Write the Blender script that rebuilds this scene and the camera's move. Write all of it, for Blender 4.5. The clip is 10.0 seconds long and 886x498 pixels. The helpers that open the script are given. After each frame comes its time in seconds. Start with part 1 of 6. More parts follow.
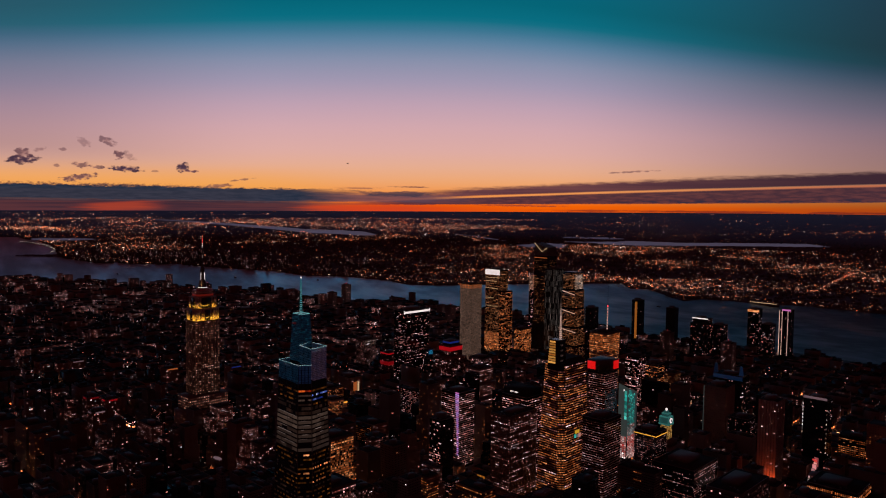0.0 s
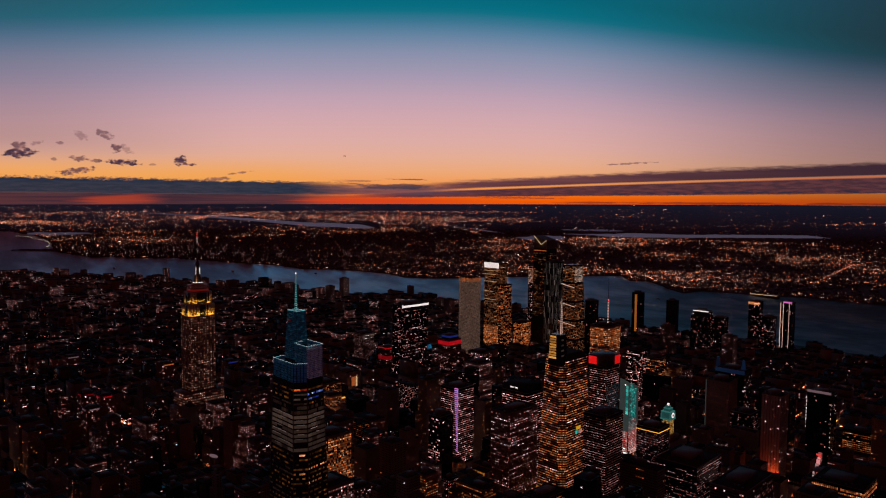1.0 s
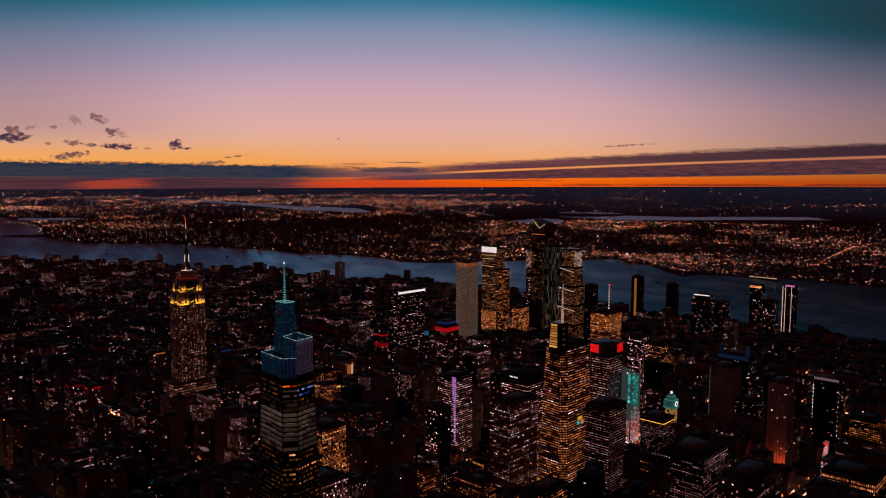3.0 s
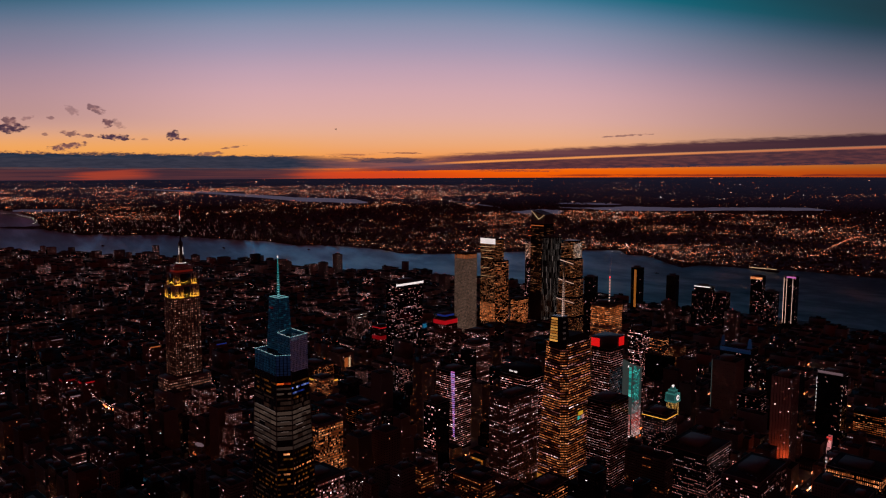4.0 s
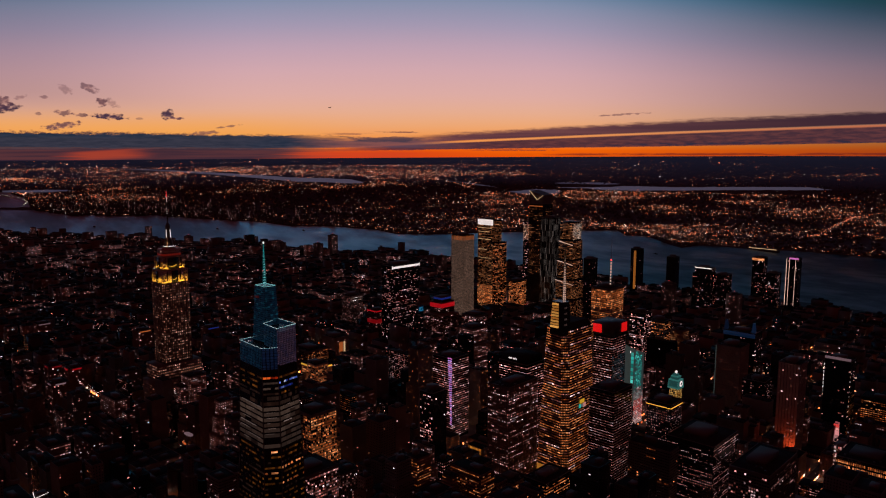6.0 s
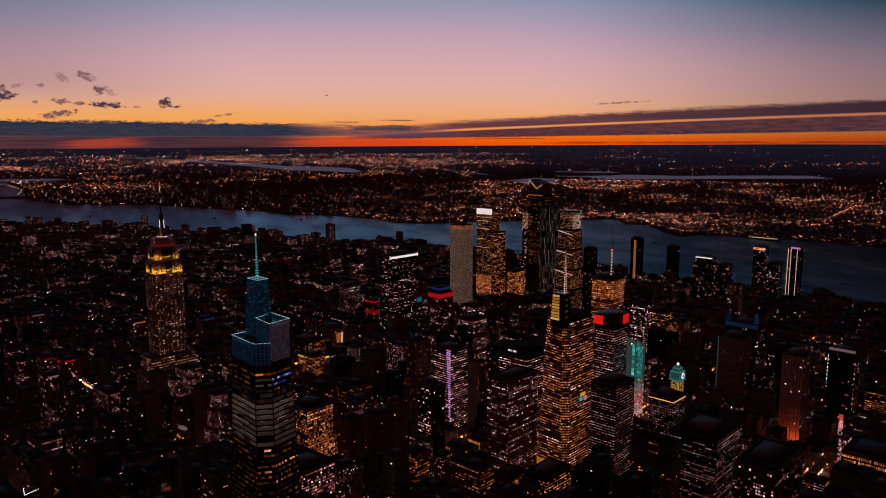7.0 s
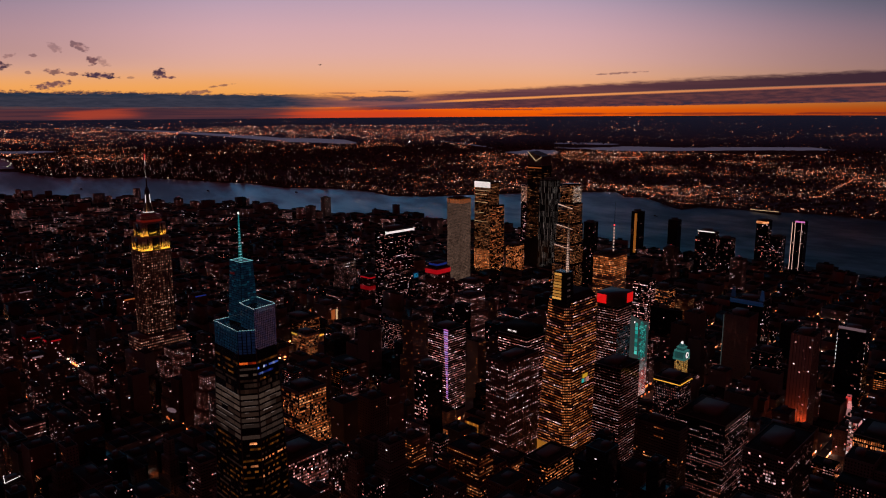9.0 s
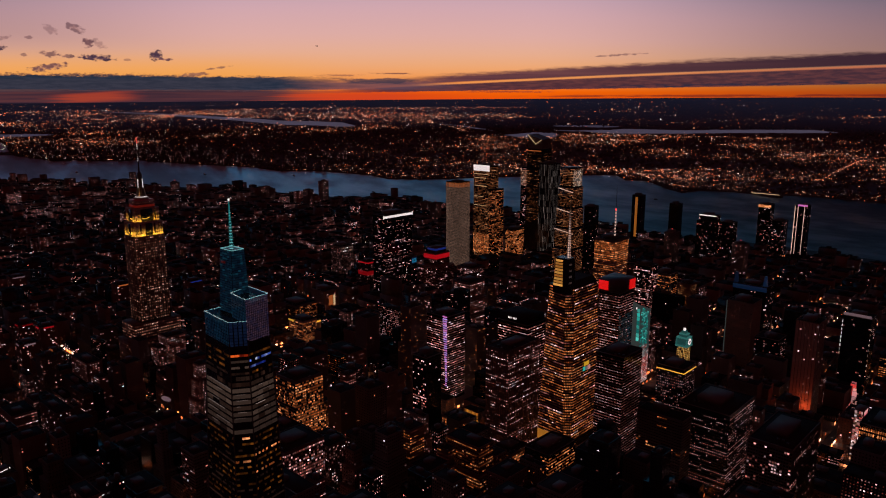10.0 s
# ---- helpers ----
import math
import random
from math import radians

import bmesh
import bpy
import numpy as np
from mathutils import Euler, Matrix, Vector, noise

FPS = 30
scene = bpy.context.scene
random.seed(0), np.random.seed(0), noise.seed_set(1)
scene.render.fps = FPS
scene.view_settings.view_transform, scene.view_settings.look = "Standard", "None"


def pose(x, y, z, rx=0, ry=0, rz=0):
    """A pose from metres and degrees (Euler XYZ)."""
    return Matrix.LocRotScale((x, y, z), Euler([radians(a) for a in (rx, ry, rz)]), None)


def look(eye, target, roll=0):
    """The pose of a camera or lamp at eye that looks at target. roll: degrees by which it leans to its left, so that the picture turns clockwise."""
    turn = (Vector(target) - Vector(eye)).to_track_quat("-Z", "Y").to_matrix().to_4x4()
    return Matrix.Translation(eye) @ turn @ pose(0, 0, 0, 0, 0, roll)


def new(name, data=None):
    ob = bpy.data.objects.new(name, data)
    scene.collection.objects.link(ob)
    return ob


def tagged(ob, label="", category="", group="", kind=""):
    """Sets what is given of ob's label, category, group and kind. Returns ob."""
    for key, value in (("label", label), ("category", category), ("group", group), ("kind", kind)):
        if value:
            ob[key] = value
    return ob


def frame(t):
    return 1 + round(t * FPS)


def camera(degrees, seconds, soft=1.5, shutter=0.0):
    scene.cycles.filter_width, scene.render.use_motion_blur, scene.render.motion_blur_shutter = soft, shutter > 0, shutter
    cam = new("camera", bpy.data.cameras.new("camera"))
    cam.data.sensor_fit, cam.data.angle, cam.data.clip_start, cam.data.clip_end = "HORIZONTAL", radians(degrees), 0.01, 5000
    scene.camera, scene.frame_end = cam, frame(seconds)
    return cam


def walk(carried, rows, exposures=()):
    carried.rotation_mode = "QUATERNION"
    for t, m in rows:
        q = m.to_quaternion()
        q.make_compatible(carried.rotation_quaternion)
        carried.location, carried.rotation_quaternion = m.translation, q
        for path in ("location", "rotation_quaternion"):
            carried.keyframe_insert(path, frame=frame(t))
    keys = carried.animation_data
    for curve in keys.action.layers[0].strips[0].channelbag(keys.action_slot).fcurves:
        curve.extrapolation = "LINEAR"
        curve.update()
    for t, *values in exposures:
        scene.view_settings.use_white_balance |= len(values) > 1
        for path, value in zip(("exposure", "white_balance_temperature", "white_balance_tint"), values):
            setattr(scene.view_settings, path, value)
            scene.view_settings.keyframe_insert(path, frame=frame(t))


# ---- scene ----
cam = camera(62.09, 10.0, soft=1.1)
# x runs uptown along the avenues, y runs west along the streets; the origin is the glass tower by the terminal.
# seconds, x, y, z, yaw, pitch, roll
ROWS = [
    (0, 707.96, -492.44, 513.67, 43.955, -3.357, 0.693),
    (0.5, 700.22, -484.45, 514.23, 43.893, -3.644, 0.579),
    (1, 692.44, -476.40, 514.75, 43.829, -3.946, 0.481),
    (1.5, 684.64, -468.30, 515.23, 43.764, -4.278, 0.396),
    (2, 676.81, -460.15, 515.66, 43.698, -4.588, 0.324),
    (2.5, 668.95, -451.93, 516.05, 43.631, -4.928, 0.263),
    (4, 645.19, -426.96, 516.96, 43.430, -5.998, 0.142),
    (4.5, 637.21, -418.53, 517.17, 43.363, -6.384, 0.117),
    (5, 629.21, -410.04, 517.34, 43.297, -6.744, 0.098),
    (5.5, 621.17, -401.50, 517.46, 43.231, -7.155, 0.085),
    (7, 596.89, -375.53, 517.58, 43.044, -8.476, 0.062),
    (7.5, 588.73, -366.77, 517.53, 42.985, -8.913, 0.057),
    (8, 580.55, -357.95, 517.43, 42.929, -9.367, 0.052),
    (8.5, 572.34, -349.07, 517.29, 42.875, -10.016, 0.044),
    (9, 564.10, -340.14, 517.11, 42.824, -10.663, 0.034),
    (9.5, 555.84, -331.15, 516.89, 42.776, -11.330, 0.020),
    (10, 547.54, -322.11, 516.62, 42.731, -11.984, 0.000),
]
walk(cam, [(t, pose(x, y, z, 90 + pitch, 0, yaw) @ pose(0, 0, 0, 0, 0, roll)) for t, x, y, z, yaw, pitch, roll in ROWS])


# ---- world: clear dusk sky after sunset, glow in the west ----
def lin(r, g, b):
    return tuple(c / 12.92 if c <= 0.04045 else ((c + 0.055) / 1.055) ** 2.4 for c in (r / 255, g / 255, b / 255))


class Net:
    """A node tree with short calls for its maths."""

    def __init__(self, tree):
        self.tree, self.nodes, self.links = tree, tree.nodes, tree.links
        self.nodes.clear()

    def plug(self, socket, value):
        if isinstance(value, bpy.types.NodeSocket):
            self.links.new(value, socket)
        elif value is not None:
            socket.default_value = value

    def node(self, kind):
        return self.nodes.new(kind)

    def math(self, op, a, b=None, c=None, clamp=False):
        n = self.node("ShaderNodeMath")
        n.operation, n.use_clamp = op, clamp
        for i, value in enumerate((a, b, c)):
            self.plug(n.inputs[i], value)
        return n.outputs[0]

    def add(self, a, b): return self.math("ADD", a, b)
    def sub(self, a, b): return self.math("SUBTRACT", a, b)
    def mul(self, a, b): return self.math("MULTIPLY", a, b)

    def smooth(self, x, lo, hi):
        n = self.node("ShaderNodeMapRange")
        n.interpolation_type = "SMOOTHSTEP"
        self.plug(n.inputs["Value"], x)
        for key, value in (("From Min", lo), ("From Max", hi), ("To Min", 0.0), ("To Max", 1.0)):
            self.plug(n.inputs[key], value)
        return n.outputs["Result"]

    def band(self, x, a, b, c, d):
        """Rises from a to b, falls from c to d."""
        return self.mul(self.smooth(x, a, b), self.sub(1.0, self.smooth(x, c, d)))

    def ramp(self, fac, stops, mode="LINEAR"):
        n = self.node("ShaderNodeValToRGB")
        n.color_ramp.interpolation = mode
        el = n.color_ramp.elements
        while len(el) < len(stops):
            el.new(0.5)
        for e, (pos, col) in zip(el, stops):
            e.position = pos
            e.color = (*col, 1) if len(col) == 3 else col
        self.plug(n.inputs[0], fac)
        return n.outputs[0]

    def mix(self, fac, a, b, blend="MIX"):
        n = self.node("ShaderNodeMix")
        n.data_type, n.blend_type = "RGBA", blend
        self.plug(n.inputs["Factor"], fac)
        for key, value in ((6, a), (7, b)):
            self.plug(n.inputs[key], (*value, 1) if isinstance(value, tuple) and len(value) == 3 else value)
        return n.outputs[2]

    def join(self, x, y, z):
        n = self.node("ShaderNodeCombineXYZ")
        for i, value in enumerate((x, y, z)):
            self.plug(n.inputs[i], value)
        return n.outputs[0]

    def noise(self, vector, scale, detail=4.0, rough=0.55, key=0):
        n = self.node("ShaderNodeTexNoise")
        self.plug(n.inputs["Vector"], vector)
        n.inputs["Scale"].default_value, n.inputs["Detail"].default_value, n.inputs["Roughness"].default_value = scale, detail, rough
        return n.outputs[key]


world = bpy.data.worlds.new("dusk_sky")
scene.world = world
world.use_nodes = True
w = Net(world.node_tree)
split = w.node("ShaderNodeSeparateXYZ")
w.links.new(w.node("ShaderNodeTexCoord").outputs["Generated"], split.inputs[0])
DEG = 57.29578
el = w.mul(w.math("ARCSINE", split.outputs[2]), DEG)
az = w.mul(w.math("ARCTAN2", w.mul(split.outputs[0], -1.0), split.outputs[1]), DEG)  # 0 west along the streets, 90 downtown
# the glow is widest straight ahead of the flight and sinks to both sides
off = w.sub(az, 45.0)
side = w.mul(w.mul(off, off), 0.001)
tall = w.add(1.0, w.add(w.mul(w.mul(side, w.math("GREATER_THAN", off, 0.0)), 0.25), w.mul(w.mul(side, w.math("LESS_THAN", off, 0.0)), 0.46)))
eff = w.math("MULTIPLY", el, w.math("MINIMUM", tall, 1.7))
lift = w.math("DIVIDE", w.add(eff, 1.0), 91.0, clamp=True)
clear = w.ramp(lift, [((e + 1) / 91, lin(*c)) for e, c in (
    (-1, (222, 66, 6)), (0.15, (244, 102, 6)), (0.6, (244, 132, 44)), (1.2, (241, 156, 88)), (2.0, (237, 168, 118)), (3.0, (230, 173, 145)), (4.2, (222, 172, 164)),
    (6.0, (211, 168, 174)), (7.7, (192, 161, 178)), (9.4, (163, 152, 177)), (11.0, (136, 144, 171)), (12.4, (95, 130, 160)), (13.2, (62, 118, 146)), (14.0, (10, 110, 130)),
    (15.5, (5, 100, 118)), (20, (12, 104, 130)), (28, (34, 114, 150)), (42, (54, 114, 154)), (60, (50, 88, 124)), (76, (50, 44, 68)), (90, (52, 34, 54)))])
# yellower low in the south-west
clear = w.mix(w.mul(w.mul(w.smooth(az, 48.0, 60.0), w.sub(1.0, w.smooth(el, 1.3, 3.2))), 0.55), clear, lin(244, 166, 72))
# dimmer towards the south and the north
clear = w.mix(w.sub(1.0, w.smooth(az, 8.0, 37.0)), clear, w.mix(w.add(0.60, w.mul(w.smooth(el, 5.0, 10.0), 0.18)), clear, (0.02, 0.008, 0.010)))
clear = w.mix(w.mul(w.smooth(az, 56.0, 76.0), w.smooth(el, 1.5, 4.0)), clear, w.mix(0.34, clear, (0.06, 0.03, 0.05)))
# cloud bank low in the south-west, thin streaks in the west
flat = w.join(w.mul(az, 0.10), w.mul(el, 1.2), 0.0)
puff = w.noise(flat, 2.6, 7.0, 0.62)
wisp = w.noise(w.join(w.mul(az, 0.05), w.mul(el, 2.2), 3.0), 2.0, 4.0, 0.55)
fine = w.noise(w.join(w.mul(az, 0.45), w.mul(el, 3.0), 5.0), 2.0, 5.0, 0.6)
crisp = w.noise(w.join(w.mul(az, 1.6), w.mul(el, 3.4), 11.0), 2.0, 6.0, 0.62)
shake, wave, curl, rag = w.sub(puff, 0.5), w.sub(wisp, 0.5), w.sub(fine, 0.5), w.sub(crisp, 0.5)
# upper edge billows, lower edge is soft
ela = w.add(el, w.add(w.mul(shake, 0.30), w.add(w.mul(curl, 0.30), w.mul(rag, 0.30))))
elb = w.add(el, w.add(w.mul(wave, 0.35), w.mul(curl, 0.25)))
bank = w.mul(w.mul(w.smooth(elb, 0.0, 0.26), w.sub(1.0, w.smooth(ela, 1.08, 1.22))), w.smooth(w.add(az, w.mul(shake, 10.0)), 48.5, 56.0))
fringe = w.mul(w.mul(w.smooth(el, 0.8, 1.0), w.sub(1.0, w.smooth(w.add(ela, w.mul(rag, 0.5)), 1.12, 1.36))), w.smooth(w.add(az, w.mul(curl, 14.0)), 57.0, 68.0))
bank_tail = w.mul(w.band(elb, 0.12, 0.36, 0.72, 1.05), w.band(w.add(az, w.mul(shake, 8.0)), 40.0, 46.0, 55.0, 60.0))
scrap = w.mul(w.band(w.add(el, w.mul(curl, 0.45)), 0.62, 0.76, 0.98, 1.12), w.band(w.add(az, w.mul(curl, 6.0)), 44.6, 46.0, 49.0, 51.0))
scrap_b = w.mul(w.band(w.add(el, w.mul(rag, 0.12)), 1.36, 1.40, 1.44, 1.50), w.band(w.add(az, w.mul(curl, 5.0)), 44.8, 45.6, 47.2, 48.6))
scrap_c = w.mul(w.band(w.add(el, w.mul(rag, 0.15)), 1.18, 1.24, 1.30, 1.38), w.band(w.add(az, w.mul(curl, 5.0)), 48.6, 49.4, 51.2, 52.6))
# streaks climb towards the north
turn = w.sub(45.0, az)
turn2 = w.mul(turn, turn)
bend = w.mul(wave, 0.08)
line = w.add(w.sub(w.add(0.56, w.mul(turn, 0.050)), w.mul(turn2, 0.00045)), bend)
top = w.add(w.sub(w.add(1.22, w.mul(turn, 0.068)), w.mul(turn2, 0.00068)), w.add(w.mul(curl, 0.45), w.mul(wave, 0.35)))
foot = w.add(w.add(0.06, w.mul(turn, 0.0155)), w.add(w.mul(curl, 0.16), w.mul(rag, 0.08)))
over = w.sub(el, line)
high = w.mul(w.mul(w.smooth(over, 0.02, 0.14), w.sub(1.0, w.smooth(w.sub(el, top), -0.30, 0.06))), w.sub(1.0, w.smooth(w.add(az, w.mul(curl, 8.0)), 42.0, 50.0)))
low = w.mul(w.mul(w.smooth(w.sub(el, foot), -0.03, 0.07), w.sub(1.0, w.smooth(over, -0.13, -0.02))), w.sub(1.0, w.smooth(az, 46.0, 55.0)))
ink = w.mul(w.mul(w.smooth(w.add(fine, w.mul(wave, 0.5)), 0.50, 0.60), w.sub(1.0, w.smooth(w.sub(el, foot), 0.12, 0.34))), w.smooth(turn, 8.0, 20.0))
slit = w.mul(w.band(w.add(el, w.add(w.mul(curl, 0.18), w.mul(turn, -0.004))), -0.40, -0.33, -0.27, -0.18), w.mul(w.sub(1.0, w.smooth(az, 32.0, 39.0)), w.smooth(puff, 0.36, 0.50)))
slit_b = w.mul(w.band(w.add(el, w.mul(rag, 0.14)), 0.0, 0.05, 0.09, 0.15), w.mul(w.band(az, 34.0, 35.5, 39.5, 42.0), w.smooth(fine, 0.36, 0.50)))
murk = w.mul(w.sub(1.0, w.smooth(elb, 0.10, 0.34)), w.smooth(w.add(az, w.mul(wave, 8.0)), 50.0, 57.0))
ember = w.mul(w.band(w.add(el, w.mul(w.sub(az, 67.0), 0.07)), -0.80, -0.35, -0.05, 0.16), w.band(w.add(az, w.mul(wave, 6.0)), 63.5, 66.5, 68.5, 71.0))
ember_b = w.mul(w.sub(1.0, w.smooth(elb, -0.25, 0.2)), w.band(w.add(az, w.mul(wave, 5.0)), 44.0, 48.0, 52.0, 56.0))
red = w.mul(w.sub(1.0, w.smooth(el, -0.2, 0.3)), w.smooth(az, 36.0, 47.0))
sky = w.mix(w.mul(red, 0.8), clear, lin(214, 66, 24))
sky = w.mix(w.mul(w.mul(w.band(over, -0.16, -0.06, 0.0, 0.10), w.sub(1.0, w.smooth(az, 44.0, 47.0))), 0.75), sky, w.mix(w.smooth(turn, 5.0, 30.0), lin(236, 150, 84), lin(196, 104, 70)))
sky = w.mix(w.mul(high, 0.97), sky, w.mix(w.smooth(turn, 6.0, 32.0), w.mix(w.smooth(wisp, 0.35, 0.65), lin(80, 46, 60), lin(104, 61, 68)), lin(54, 33, 47)))
sky = w.mix(w.mul(low, 0.97), sky, w.mix(w.smooth(fine, 0.36, 0.62), lin(92, 52, 58), lin(62, 39, 53)))
sky = w.mix(w.mul(w.mul(ink, low), 0.9), sky, lin(46, 42, 60))
sky = w.mix(w.mul(slit, 0.72), sky, lin(108, 34, 30))
sky = w.mix(w.mul(slit_b, 0.7), sky, lin(110, 50, 48))
sky = w.mix(w.mul(murk, 0.985), sky, w.mix(w.smooth(wisp, 0.38, 0.6), lin(58, 40, 52), lin(82, 48, 54)))
sky = w.mix(w.mul(ember, 0.56), sky, lin(196, 70, 38))
sky = w.mix(w.mul(ember_b, 0.6), sky, lin(204, 64, 36))
sky = w.mix(w.mul(bank_tail, 0.85), sky, lin(96, 68, 82))
sky = w.mix(w.mul(scrap, 0.85), sky, lin(52, 52, 70))
sky = w.mix(w.mul(scrap_b, 0.8), sky, lin(104, 62, 66))
sky = w.mix(w.mul(scrap_c, 0.6), sky, lin(128, 76, 72))
sky = w.mix(w.mul(fringe, 0.85), sky, lin(84, 56, 62))
sky = w.mix(w.mul(bank, 0.985), sky, w.mix(w.smooth(fine, 0.36, 0.64), lin(32, 44, 62), lin(46, 53, 70)))
# small dark clouds over the harbour: bearing, height, half width, half height, density, tilt
lump = w.noise(w.join(w.mul(az, 1.5), w.mul(el, 2.3), 7.0), 1.7, 5.0, 0.5)
ragged = w.mul(w.sub(lump, 0.5), 4.0)
for a0, e0, ra, re, dense, tilt in ((73.6, 2.80, 1.0, 0.30, 0.95, -0.1), (73.6, 3.25, 0.5, 0.32, 0.7, 0.1), (68.4, 4.25, 0.55, 0.26, 0.6, 0.35), (69.9, 4.1, 0.45, 0.26, 0.35, 0.35), (67.7, 3.35, 0.32, 0.32, 0.75, 0.2), (67.0, 3.25, 0.4, 0.28, 0.35, 0.5),
                                    (70.1, 2.55, 0.6, 0.20, 0.65, 0.05), (69.1, 2.42, 0.5, 0.14, 0.6, 0.1), (67.3, 2.36, 1.15, 0.20, 0.95, 0.03), (63.4, 2.55, 0.42, 0.36, 1.0, 0.0), (62.9, 2.32, 0.7, 0.09, 0.8, 0.0), (70.2, 1.68, 1.2, 0.22, 0.75, -0.16), (60.9, 1.28, 1.0, 0.15, 0.6, -0.08),
                                    (59.2, 1.78, 0.9, 0.07, 0.55, -0.14), (71.2, 3.55, 0.3, 0.12, 0.5, 0.2), (72.6, 3.5, 0.35, 0.14, 0.4, -0.2), (71.6, 2.45, 0.25, 0.1, 0.5, 0.0), (65.3, 2.25, 0.3, 0.07, 0.4, 0.0), (29.6, 2.72, 2.0, 0.07, 0.5, -0.05)):
    sa = w.sub(az, a0)
    da, de = w.math("DIVIDE", sa, ra * 1.1), w.math("DIVIDE", w.sub(w.sub(el, e0), w.mul(sa, tilt)), re * 1.2)
    d2 = w.add(w.mul(da, da), w.mul(de, de))
    tone = (lin(70, 50, 66), lin(112, 78, 86)) if dense > 0.9 else (lin(96, 64, 74), lin(138, 92, 92))
    sky = w.mix(w.mul(w.sub(1.0, w.smooth(w.add(d2, ragged), 0.15, 1.0)), min(1.0, dense * 1.2)), sky, w.mix(w.smooth(lump, 0.4, 0.6), *tone))
sky = w.mix(w.mul(w.sub(1.0, w.smooth(az, -8.0, 9.0)), 0.8), sky, lin(26, 30, 44))
# night behind, in the east; dark land below the horizon
west = w.smooth(w.math("COSINE", w.math("DIVIDE", w.sub(az, 38.0), DEG)), -0.35, 0.75)
sky = w.mix(w.sub(1.0, west), sky, lin(66, 20, 23))
sky = w.mix(w.sub(1.0, w.smooth(el, -0.75, -0.6)), sky, lin(14, 20, 36))
back = w.node("ShaderNodeBackground")
w.links.new(sky, back.inputs["Color"])
back.inputs["Strength"].default_value = 1.0
w.links.new(back.outputs[0], w.node("ShaderNodeOutputWorld").inputs[0])


# ---- materials ----
def surface(name, base, rough=0.8, spread=0.35, scale=0.2, metal=0.0, per_object=0.0, bump=0.0, spec=0.5, wear=None):
    """A rough painted, stone or brick surface with grain at two scales."""
    m = bpy.data.materials.new(name)
    m.use_nodes = True
    n = Net(m.node_tree)
    at = n.node("ShaderNodeTexCoord").outputs["Object"]
    big, fine = n.noise(at, scale * 0.22, 3.0), n.noise(at, scale * 6.0, 5.0)
    amount = n.add(n.mul(n.sub(big, 0.5), spread * 2), n.mul(n.sub(fine, 0.5), spread))
    if per_object:
        rnd = n.node("ShaderNodeObjectInfo").outputs["Random"]
        amount = n.add(amount, n.mul(n.sub(rnd, 0.5), per_object * 2))
    col = n.mix(n.add(0.5, amount), tuple(c * 0.55 for c in base), tuple(min(1, c * 1.45) for c in base))
    if wear:
        col = n.mix(n.smooth(big, 0.55, 0.75), col, wear)
    p = n.node("ShaderNodeBsdfPrincipled")
    n.plug(p.inputs["Base Color"], col)
    n.plug(p.inputs["Roughness"], n.add(rough, n.mul(n.sub(fine, 0.5), 0.2)))
    p.inputs["Metallic"].default_value = metal
    p.inputs["Specular IOR Level"].default_value = spec
    if bump:
        b = n.node("ShaderNodeBump")
        b.inputs["Strength"].default_value, b.inputs["Distance"].default_value = bump, 0.3
        n.links.new(fine, b.inputs["Height"])
        n.links.new(b.outputs[0], p.inputs["Normal"])
    n.links.new(p.outputs[0], n.node("ShaderNodeOutputMaterial").inputs[0])
    return m


def glow(name, stops, strength, low=0.2, lights=False, base=(0.02, 0.02, 0.02), spread=2.8, rooms=False):
    """Lit panes: colour and brightness change from pane to pane; rooms: and from one stretch of a floor to the next."""
    m = bpy.data.materials.new(name)
    m.use_nodes = True
    n = Net(m.node_tree)
    rnd = n.math("FRACT", n.add(n.node("ShaderNodeNewGeometry").outputs["Random Per Island"], n.node("ShaderNodeObjectInfo").outputs["Random"]))
    col = n.ramp(rnd, stops)
    other = n.math("FRACT", n.mul(rnd, 57.31))
    at = n.node("ShaderNodeTexCoord").outputs["Object"]
    if rooms:
        axes, dice = n.node("ShaderNodeSeparateXYZ"), n.node("ShaderNodeTexWhiteNoise")
        n.links.new(at, axes.inputs[0])
        cell = lambda k, size: n.math("FLOOR", n.math("DIVIDE", axes.outputs[k], size))
        n.links.new(n.join(cell(0, 13.0), cell(1, 13.0), cell(2, 3.9)), dice.inputs[0])
        other = n.add(n.mul(other, 0.6), n.mul(dice.outputs["Value"], 0.4))
        spot_ = n.node("ShaderNodeSeparateColor")
        n.links.new(dice.outputs["Color"], spot_.inputs[0])
        col = n.ramp(n.add(n.mul(rnd, 0.35), n.mul(spot_.outputs[0], 0.65)), stops)
    power = n.mul(n.add(low, n.mul(n.math("POWER", other, spread), 1.0 - low)), strength)
    power = n.mul(power, n.add(0.55, n.mul(n.noise(at, 0.9, 2.0), 0.9)))
    p = n.node("ShaderNodeBsdfPrincipled")
    p.inputs["Base Color"].default_value = (*base, 1)
    p.inputs["Roughness"].default_value = 0.3
    n.plug(p.inputs["Emission Color"], col)
    n.plug(p.inputs["Emission Strength"], power)
    n.links.new(p.outputs[0], n.node("ShaderNodeOutputMaterial").inputs[0])
    m.cycles.emission_sampling = "AUTO" if lights else "NONE"
    return m


